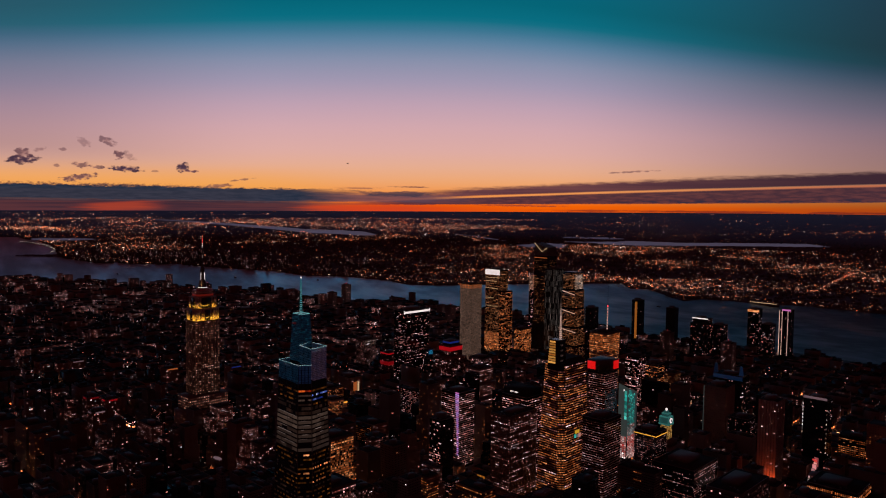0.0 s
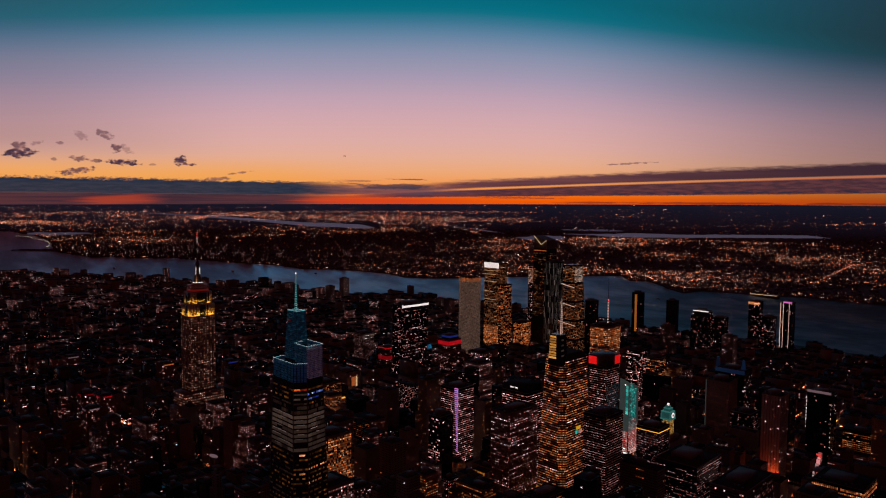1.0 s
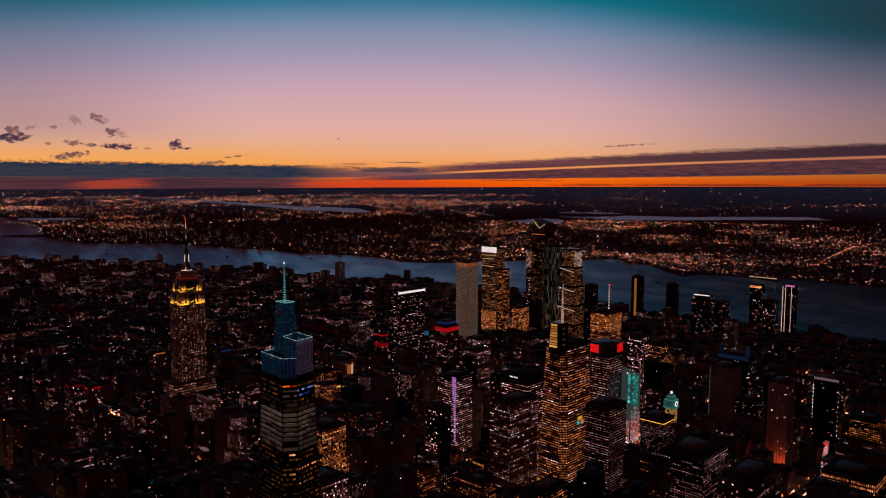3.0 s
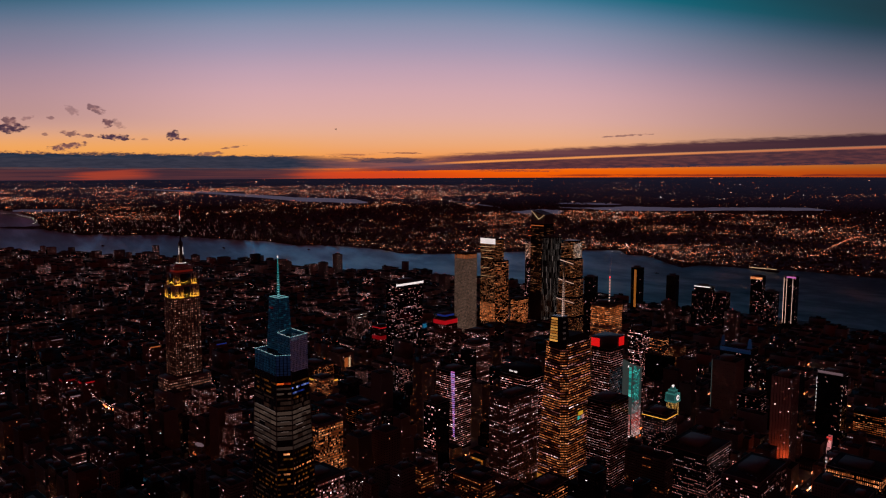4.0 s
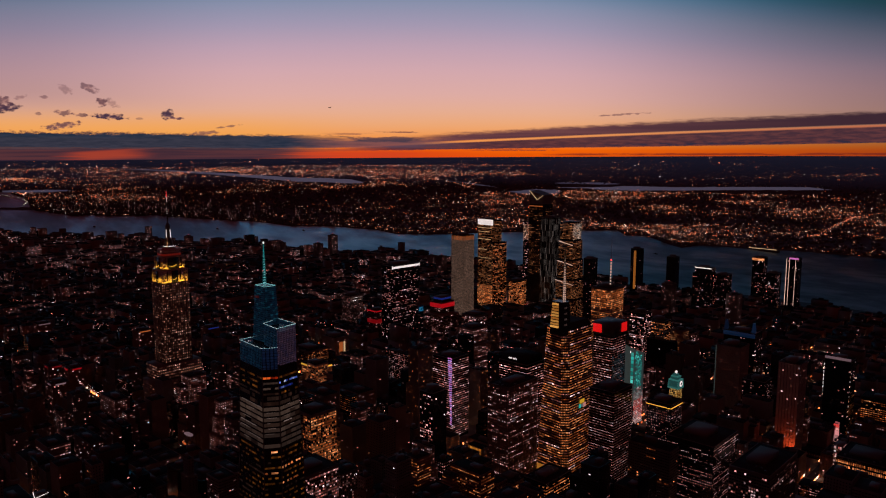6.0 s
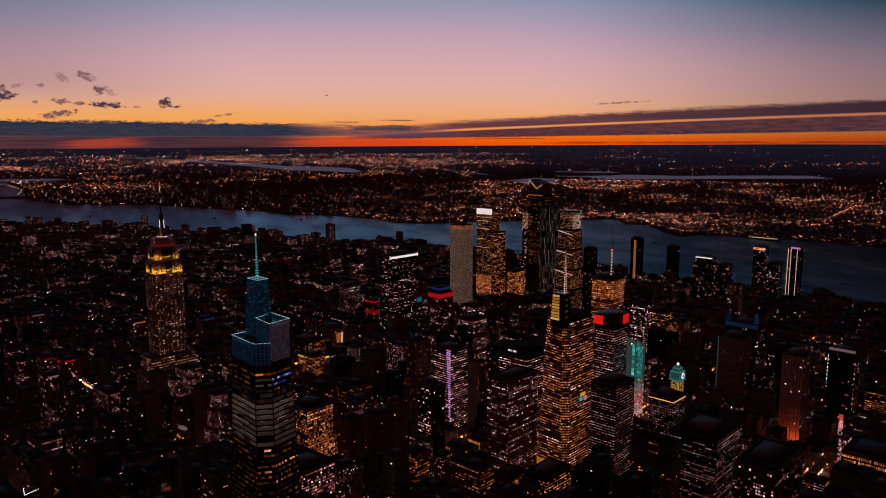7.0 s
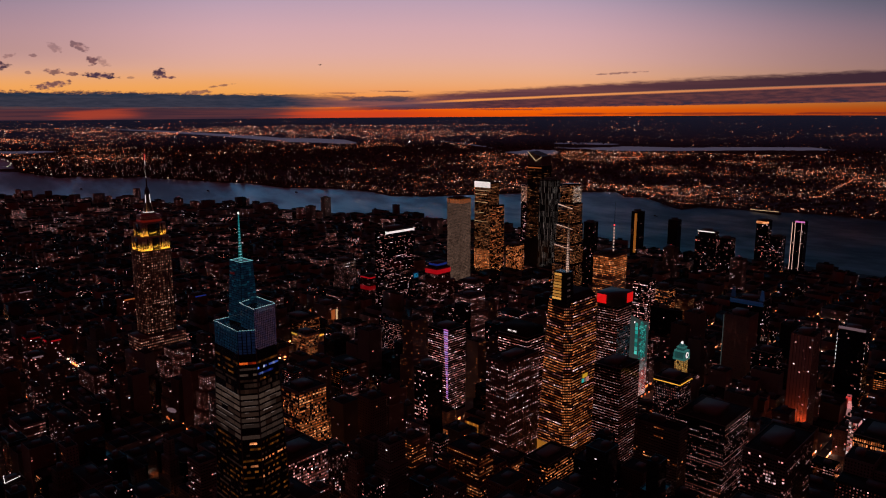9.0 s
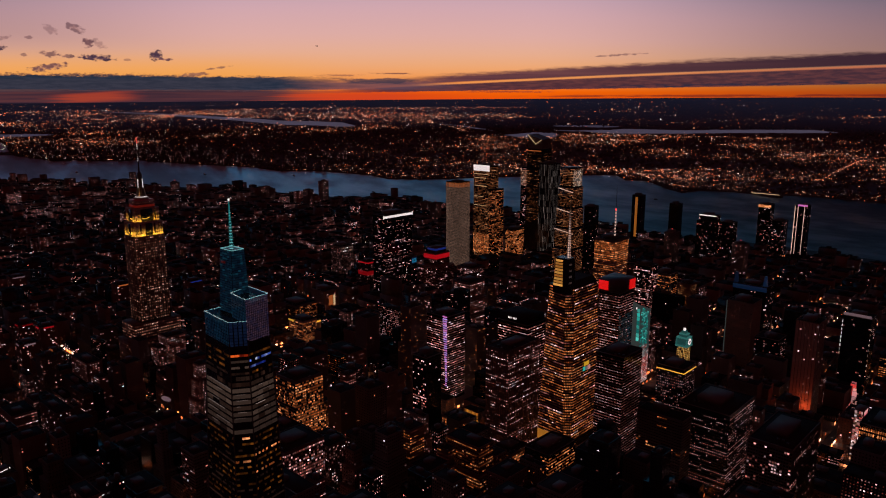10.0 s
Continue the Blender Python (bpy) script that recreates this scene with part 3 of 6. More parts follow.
def block_tower(name, x, y, wx, wy, top, label, wall="glass", lit="lit", share=0.2, runs=0.3, tiers=(), floor=4.0, bay=3.0, fill=(0.7, 0.5), category="skyscraper", dark=True, sides="nesw", shares=None, fins=0.0, belts=0.0, group="", dull_mat="pane"):
    """A tower of one shaft with optional lower tiers (wx, wy, top). shares: other lit shares for single sides."""
    t = thing(name, x, y, 0, label, category, group)
    keep(x - wx / 2 - 3, x + wx / 2 + 3, y - wy / 2 - 3, y + wy / 2 + 3)
    for a, b, h in tiers:
        keep(x - a / 2, x + a / 2, y - b / 2, y + b / 2)
    body, lights, dull = Geo(), Geo(), Geo()
    low, rings = 0.0, []
    for a, b, h in list(tiers) + [(wx, wy, top)]:
        rings += [[(px, py, low) for px, py in rect(-a / 2, a / 2, -b / 2, b / 2)], [(px, py, h) for px, py in rect(-a / 2, a / 2, -b / 2, b / 2)]]
        for s in sides:
            panes(lights, -a / 2, a / 2, -b / 2, b / 2, low + 4, h - 3, floor, bay, (shares or {}).get(s, share), fill, sides=s, runs=runs, dark=dull if dark else None)
        low = h
    part("wall", body.loft(rings), M[wall], t)
    if lights.n:
        part("lit_window", lights, M[lit], t, "lit office windows", "stuff")
    if dull.n:
        part("window", dull, M[dull_mat], t, "faintly lit windows" if dull_mat != "pane" else "dark unlit windows", "stuff")
    a, b = wx / 2, wy / 2
    if fins:
        g = Geo()
        for k in range(int(wx / fins) + 1):
            u = -a + k * wx / int(wx / fins)
            g.boxes([(u - 0.25, u + 0.25, -b - 0.5, -b, 5, top), (u - 0.25, u + 0.25, b, b + 0.5, 5, top)])
        for k in range(int(wy / fins) + 1):
            u = -b + k * wy / int(wy / fins)
            g.boxes([(a, a + 0.5, u - 0.25, u + 0.25, 5, top), (-a - 0.5, -a, u - 0.25, u + 0.25, 5, top)])
        part("pier", g, M["metal"], t, "slim upright facade piers", "stuff")
    if belts:
        for z in np.arange(belts, top - 2, belts):
            part("belt", Geo().loft([[(-a - .3, -b - .3, z), (a + .3, -b - .3, z), (a + .3, b + .3, z), (-a - .3, b + .3, z)], [(-a - .3, -b - .3, z + 1.2), (a + .3, -b - .3, z + 1.2), (a + .3, b + .3, z + 1.2), (-a - .3, b + .3, z + 1.2)]]), M["concrete"], t)
    crown_kit(t, -a, a, -b, b, top, rng)
    return t


def rect_at(x0, x1, y0, y1, z):
    return [(x, y, z) for x, y in rect(x0, x1, y0, y1)]


def face_quad(a, b, z0, z1, lean=None):
    """An upright pane from plan point a to b; lean: plan points at its top."""
    c, d = lean or (a, b)
    return [(*a, z0), (*b, z0), (*d, z1), (*c, z1)]


def area_lamp(name, x, y, z, aim, sx, sy, power, rgb):
    data = bpy.data.lights.new(name, "AREA")
    data.shape, data.size, data.size_y, data.energy, data.color = "RECTANGLE", sx, sy, power, rgb
    ob = new(name, data)
    ob.matrix_world = look((x, y, z), aim)
    return tagged(ob, "floodlight aimed up at the masonry", "floodlight")


M["crown_led"] = glow("teal_lit_crown_glass", [(0, lin(3, 15, 28)), (0.7, lin(5, 28, 43)), (1, lin(12, 52, 66))], 1.0, 0.6, True)
M["crown_navy"] = glow("navy_lit_crown_glass", [(0, lin(4, 17, 32)), (1, lin(7, 34, 52))], 1.0, 0.7, True)
M["screen_navy"] = glow("navy_lit_lobby_glass", [(0, lin(10, 18, 66)), (0.8, lin(26, 44, 120)), (1, lin(120, 140, 210))], 1.0, 0.4, True)
M["lit_brown"] = glow("lit_windows_brown", [(0, lin(24, 14, 11)), (1, lin(44, 27, 20))], 1.0, 0.4)
M["crown_rose"] = glow("rose_lit_crown_glass", [(0, lin(46, 34, 50)), (0.5, lin(66, 46, 60)), (1, lin(30, 30, 56))], 1.0, 0.6, True)
M["crown_dusk"] = glow("dusky_lit_crown_glass", [(0, lin(5, 15, 34)), (1, lin(12, 24, 46))], 1.0, 0.8, True)
M["amber_dim"] = glow("dim_amber_lobby_glass", [(0, lin(60, 28, 8)), (0.6, lin(132, 74, 22)), (1, lin(46, 22, 10))], 0.9, 0.15)
M["lit_dim2"] = glow("lit_windows_grey_brown", [(0, lin(40, 30, 26)), (1, lin(54, 40, 34))], 1.0, 0.7)
M["band_a"] = glow("dim_grey_lit_glass", [(0, lin(36, 24, 19)), (1, lin(46, 32, 26))], 1.0, 0.6)
M["band_b"] = glow("pale_grey_brown_lit_glass", [(0, lin(58, 44, 38)), (1, lin(74, 58, 50))], 1.05, 0.6)
M["band_line"] = glow("ceiling_light_line", [(0, lin(96, 80, 74)), (1, lin(150, 130, 124))], 1.0, 0.4)
M["spire_teal"] = lightmat("dim_teal_light", lin(14, 120, 122), 0.8)
M["led_line"] = lightmat("pale_teal_edge_light", lin(120, 190, 194), 0.9)
M["screen_blue"] = glow("blue_white_lobby_glass", [(0, lin(30, 50, 150)), (0.4, lin(90, 120, 230)), (1, lin(230, 235, 255))], 1.0, 0.3, True)
M["ember"] = glow("red_orange_lit_lobby_glass", [(0, lin(200, 40, 12)), (0.5, lin(245, 110, 40)), (1, lin(120, 24, 10))], 1.0, 0.3, True)
M["shaft_glass"] = surface("smoky_curtain_glass", (0.02, 0.018, 0.018), 0.25, spread=0.4, spec=0.35)
M["red_dull"] = glow("dull_red_light", [(0, lin(64, 9, 7)), (1, lin(90, 16, 9))], 1.0, 0.6)
M["red_faint"] = glow("faint_red_light", [(0, lin(46, 5, 6)), (1, lin(70, 7, 9))], 1.0, 0.6)
M["limestone"] = surface("pale_limestone", (0.34, 0.30, 0.25), 0.85, spread=0.3)


def glass_tower():
    """Tapering tower: interlocking glass volumes, stepped lit crown, spire."""
    t = thing("skyscraper", 0, 0, 0, "tapering glass skyscraper with teal-lit stepped crown and spire", "skyscraper")
    keep(-20, 62, -40, 30)
    r = np.random.default_rng(3)
    foot = [(-12, -32), (45, -33), (56, -17), (50, 22), (-12, 24)]
    head = [(-12, -16), (31, -20), (39, -8), (34.5, 15), (-12, 17)]
    plan = lambda z: [(p[0] + (q[0] - p[0]) * z / 334, p[1] + (q[1] - p[1]) * z / 334) for p, q in zip(foot, head)]
    part("shaft", Geo().loft([[(x, y, z) for x, y in plan(z)] for z in np.linspace(0, 316, 41)]), M["shaft_glass"], t)
    # one pane of glass for each bay, floor and facet
    floors = list(np.arange(13.8, 305, 5.1))
    count = len(floors)
    # floor by floor below the crown: what the three seen facets show
    show = {0: ("amber_dim", "ember", "amber_dim"), 1: ("amber_dim", "lit_dim2", "screen_blue"), 2: ("amber_dim", "band_b", "screen_navy"), 3: ("lit_brown", "lit_brown", "amber_dim"),
            4: ("lit_brown", "band_a", "lit_brown"), 5: ("lit_brown", "lit_brown", "band_a")}
    for j, z in enumerate(floors):
        tall = 1.9 if z < 234 or count - 1 - j < 4 else 3.5
        lo, hi = plan(z), plan(z + tall)
        down = count - 1 - j
        gold_zone = z < 234
        tone = ("band_a", "lit_dim2", "lit_dim2", "lit_dim2", "band_b")[int(r.integers(0, 5))]
        for k in range(3):
            (ax, ay), (bx, by) = lo[k], lo[k + 1]
            (cx, cy), (dx, dy) = hi[k], hi[k + 1]
            l = math.hypot(by - ay, ax - bx)
            nx, ny = (by - ay) / l * 0.2, (ax - bx) / l * 0.2
            mixp = lambda p, q, f: (p[0] + (q[0] - p[0]) * f + nx, p[1] + (q[1] - p[1]) * f + ny)
            if down in show:
                mat, cells, gaps = show[down][k], (9, 4, 11)[k], 0.45 if k == 0 else (0.15 if down < 3 else 0.35)
            elif not gold_zone:
                mat, cells, gaps = tone, (4, 1, 4)[k], 0.03
            elif z > 176:
                mat, cells, gaps = ("amber_dim" if r.random() < 0.5 else "lit_gold" if r.random() < 0.5 else "lit_brown"), (15, 5, 14)[k], 0.42
            else:
                mat, cells, gaps = ("lit_gold" if r.random() < 0.4 else "lit_brown"), (2, 1, 2)[k], 0.3
            for i in range(cells):
                if r.random() < gaps:
                    continue
                f0, f1 = (i + 0.02) / cells, (i + 0.98) / cells
                pane = Geo()
                pane.arrays(face_quad(mixp((ax, ay), (bx, by), f0), mixp((ax, ay), (bx, by), f1), z, z + tall, (mixp((cx, cy), (dx, dy), f0), mixp((cx, cy), (dx, dy), f1))), [(0, 1, 2, 3)])
                part("window_pane", pane, M[("band_a", "lit_brown", "band_b", "lit_dim2")[int(r.integers(0, 4))] if not gold_zone and down > 5 and r.random() < 0.16 else mat], t)
            if not gold_zone and down > 5 and r.random() < 0.72:
                f0 = r.uniform(0.03, 0.5)
                f1 = r.uniform(f0 + 0.15, 0.97)
                line = Geo().bar((*mixp((cx, cy), (dx, dy), f0), z + tall - 0.2), (*mixp((cx, cy), (dx, dy), f1), z + tall - 0.2), 0.4)
                part("ceiling_light", line, M["band_line"], t, "thin line of ceiling lights")
    # upright ribs between the facets
    for k in range(4):
        (ax, ay), (bx, by) = plan(0)[k], plan(316)[k]
        part("rib", Geo().bar((ax, ay, 0), (bx, by, 316), 1.0), M["metal"], t)
    top = plan(316)

    def screen(name, a, b, z0, z1, mat, inset=0.0, rows=2.6, cols=3.0):
        """A glass screen of many lit panels in a thin steel frame."""
        g = Geo()
        length = math.hypot(b[0] - a[0], b[1] - a[1])
        nc, nr = max(1, int(length / cols)), max(1, int((z1 - z0) / rows))
        at = lambda f: (a[0] + (b[0] - a[0]) * f, a[1] + (b[1] - a[1]) * f)
        for i in range(nc):
            for j in range(nr):
                h = (z1 - z0) / nr
                g.arrays(face_quad(at((i + 0.12) / nc), at((i + 0.88) / nc), z0 + j * h + 0.4, z0 + (j + 1) * h), [(0, 1, 2, 3)])
        part(name, g, M[mat], t, "glass crown screen lit from behind", "stuff")
        part("edge_light", Geo().bar((*a, z1 + 0.3), (*b, z1 + 0.3), 0.22), M["led_line"], t, "pale teal line of light")
        dots = Geo()
        for i in range(int(length / 2.4) + 1):
            px, py = at(i * 2.4 / length)
            dots.box(px - 0.14, px + 0.14, py - 0.14, py + 0.14, z1 + 0.3, z1 + 0.65)
        part("edge_dots", dots, M["white_light"], t, "row of small white lamps", "stuff")

    # left and middle volume, then the higher right one, then the core
    part("lower_crown", Geo().loft([[(12 + (x - 12) * 0.98, y * 0.98, 316) for x, y in top], [(12 + (x - 12) * 0.95, y * 0.95, 330) for x, y in top]]), M["shaft_glass"], t)
    o = lambda p, d: (p[0] + d[0], p[1] + d[1])
    screen("crown_screen", o(top[0], (0, -0.1)), o(top[1], (0, -0.1)), 309.5, 334, "crown_navy")
    screen("crown_screen", o(top[1], (0.1, -0.1)), o(top[2], (0.1, -0.1)), 309.5, 334, "crown_dusk")
    screen("crown_screen", o(top[0], (-0.1, -0.1)), o(top[4], (-0.1, 0)), 322, 334, "crown_navy")
    near, right, back, front = (39.3, -8.6), (35.4, 15.5), (4, 17.5), (12, -5)
    part("upper_crown", Geo().prism([(11, -4), (38.6, -7.8), (34.8, 15), (4.5, 17)], 316, 348), M["shaft_glass"], t)
    screen("crown_screen", near, right, 309.5, 352, "crown_rose", rows=2.0, cols=2.0)
    screen("crown_screen", front, near, 331, 352, "crown_navy")
    screen("crown_screen", right, back, 340, 352, "crown_navy")
    screen("crown_screen", back, front, 346, 352, "crown_navy")
    core_lo, core_hi = rect(-14, 9, -2, 17), rect(-12, 5.5, 2, 14)
    part("core", Geo().prism(core_lo, 316, 386, core_hi), M["shaft_glass"], t)
    for j in range(26):
        z0 = 332 + j * 2.07
        f = (z0 - 316) / 70
        ring = [(p[0] + (q[0] - p[0]) * f, p[1] + (q[1] - p[1]) * f) for p, q in zip(core_lo, core_hi)]
        for k in (0, 1):
            a, b = ring[k], ring[k + 1]
            dx, dy = (0, -0.2) if k == 0 else (0.2, 0)
            for i in range(5):
                m0, m1 = (i + 0.02) / 5, (i + 0.98) / 5
                g = Geo()
                g.arrays(face_quad((a[0] + (b[0] - a[0]) * m0 + dx, a[1] + (b[1] - a[1]) * m0 + dy), (a[0] + (b[0] - a[0]) * m1 + dx, a[1] + (b[1] - a[1]) * m1 + dy), z0, z0 + 1.8), [(0, 1, 2, 3)])
                part("crown_panel", g, M["crown_led"], t)
    for k in range(4):
        a, b = core_hi[k], core_hi[(k + 1) % 4]
        part("edge_light", Geo().bar((*a, 386.3), (*b, 386.3), 0.45), M["led_line"], t, "pale teal line of light")
    # small red sign and white marks on the core
    part("core_sign", Geo().box(-11, -4, 1.0, 1.3, 374, 376), M["red_dull"], t, "small plain red sign")
    for q in range(5):
        part("core_mark", Geo().box(5.5 + 0.3, 6.6, 4 + q * 0.9, 4.5 + q * 0.9, 350 + (q * 7) % 5, 352.5 + (q * 5) % 4), M["lit_white"], t, "small white lit mark")
    # lattice spire
    for k in range(4):
        a = math.pi / 4 + k * math.pi / 2
        part("spire_leg", Geo().bar((-4 + 1.7 * math.cos(a), 8 + 1.7 * math.sin(a), 386), (-4 + 0.25 * math.cos(a), 8 + 0.25 * math.sin(a), 427), 0.26), M["spire_teal"], t, "teal-lit spire leg")
    for j in range(16):
        f = j / 16
        q = 1.6 + (0.2 - 1.6) * f
        part("spire_rung", Geo().tube(-4, 8, [(386 + 41 * f, q), (386.4 + 41 * f, q)], 6), M["led_line"], t, "pale teal rung")
    part("beacon", Geo().tube(-4, 8, [(427, 0.2), (427.8, 0.9), (428.8, 0.9), (429.6, 0.2)], 8), M["white_light"], t, "white beacon")
    return t


def mast_tower():
    """Stepped limestone tower with floodlit crown, mooring mast and antenna."""
    t = thing("skyscraper", -728, 268, 0, "stepped limestone skyscraper with golden floodlit crown and mast", "skyscraper")
    keep(-762, -694, 198, 338)
    lights, dull = Geo(), Geo()
    tiers = ((57, 128, 0, 25), (54, 104, 25, 82), (50, 88, 82, 112), (40, 55, 112, 268), (39, 51, 268, 293), (33, 43, 293, 318), (27, 34, 318, 331))
    for wx, wy, z0, z1 in tiers:
        part("tier", Geo().box(-wx / 2, wx / 2, -wy / 2, wy / 2, z0, z1), M["limestone"] if z0 > 260 else M["stone"], t)
        dense = 0.72 if 82 <= z0 < 260 else 0.16
        for s in "nesw":
            panes(lights, -wx / 2, wx / 2, -wy / 2, wy / 2, z0 + 2, z1 - 1, 4.9, 3.9, (dense * 0.9 if s == "n" else dense * 0.62) if z1 < 270 else 0.10, (0.52, 0.40), sides=s, runs=0.25, dark=dull)
    part("lit_window", lights, M["lit_stone"], t, "beige lit office windows", "stuff")
    part("window", dull, M["lit_faint"], t, "faintly lit windows", "stuff")
    # upright stone piers
    for (wx, wy, z0, z1), step in ((tiers[3], 6.2), (tiers[4], 4.2), (tiers[5], 4.0)):
        for k in range(int(wy / step) + 1):
            u = -wy / 2 + k * wy / int(wy / step)
            part("pier", Geo().box(wx / 2, wx / 2 + 0.7, u - 0.6, u + 0.6, z0, z1), M["limestone"] if z0 > 260 else M["stone"], t)
        for k in range(int(wx / step) + 1):
            u = -wx / 2 + k * wx / int(wx / step)
            part("pier", Geo().box(u - 0.6, u + 0.6, -wy / 2 - 0.7, -wy / 2, z0, z1), M["limestone"] if z0 > 260 else M["stone"], t)
    # dark slabs put in where the floodlit faces stay dark in the middle
    for (wx, wy, z0, z1), wide in ((tiers[4], 0.12), (tiers[5], 0.24)):
        part("recess", Geo().box(wx / 2, wx / 2 + 0.72, -wy * wide, wy * wide, z0 + 1, z1 - 2), M["pane"], t, "dark slab over the middle of the face")
        part("recess", Geo().box(-wx * wide, wx * wide, -wy / 2 - 0.72, -wy / 2, z0 + 1, z1 - 2), M["pane"], t, "dark slab over the middle of the face")
    for wx, wy, z0, z1 in tiers[4:6]:
        for u in np.arange(-wy / 2 + 4.5, wy / 2 - 3, 6.4):
            part("window_strip", Geo().box(wx / 2 + 0.02, wx / 2 + 0.3, u - 1.0, u + 1.0, z0 + 5, z1 - 3), M["pane"], t)
        for u in np.arange(-wx / 2 + 4.5, wx / 2 - 3, 6.4):
            part("window_strip", Geo().box(u - 1.0, u + 1.0, -wy / 2 - 0.3, -wy / 2 - 0.02, z0 + 5, z1 - 3), M["pane"], t)
    part("ring_wall", Geo().tube(0, 0, [(331, 13), (335, 13), (335.5, 12)], 24), M["limestone"], t)
    for wx, wy in ((27.4, 34.4), (26.0, 32.0)):
        part("red_band", Geo().box(-wx / 2, wx / 2, -wy / 2, wy / 2, 319 if wx > 27 else 324, 323 if wx > 27 else 332.0), M["red_faint"] if wx < 27 else M["red_dull"], t, "dull red lit band")
    part("white_ring", Geo().tube(0, 0, [(336, 9.4), (336.8, 9.4)], 20), M["white_light"], t, "white light ring")
    part("mast", Geo().tube(0, 0, [(331, 9), (337, 8.6), (344, 7.0), (352, 5.6), (370, 4.6), (376, 4.2), (381, 1.8)], 16), M["metal"], t, "tapering metal mooring mast")
    for a in range(4):
        q = radians(45 + 90 * a)
        part("buttress", Geo().bar((8.6 * math.cos(q), 8.6 * math.sin(q), 337), (5.2 * math.cos(q), 5.2 * math.sin(q), 352), 1.6), M["limestone"], t)
        part("mast_light", Geo().bar((5.6 * math.cos(q - 0.35), 5.6 * math.sin(q - 0.35), 353), (4.8 * math.cos(q - 0.35), 4.8 * math.sin(q - 0.35), 368), 0.9), M["white_light"], t, "white strip light")
    part("antenna", Geo().tube(0, 0, [(381, 1.5), (398, 1.3), (399, 0.9), (420, 0.8), (421, 0.5), (443, 0.25)], 8), M["metal"], t)
    for j in range(16):
        part("antenna_lamp", Geo().tube(0, 0, [(384 + j * 3.6, 1.1 - j * 0.04), (385.9 + j * 3.6, 1.1 - j * 0.04)], 6), M["white_light"] if j < 13 else M["red_dot"], t, "white lamp cluster" if j < 13 else "red aviation lamp")
    gold = (1.0, 0.48, 0.05)
    for z, wx, wy, p in ((269.0, 39, 51, 7600), (294.5, 33, 43, 4800)):
        area_lamp("floodlight", -728 + wx / 2 + 3.2, 268, z, (-728 + wx / 2 - 0.5, 268, z + 9), wy, 1.0, p, gold)
        area_lamp("floodlight", -728, 268 - wy / 2 - 3.2, z, (-728, 268 - wy / 2 + 0.5, z + 9), wx, 1.0, p * 0.75, gold)
    area_lamp("floodlight", -718, 258, 338, (-725, 265, 350), 4, 4, 700, (1.0, 0.5, 0.2))
    return t


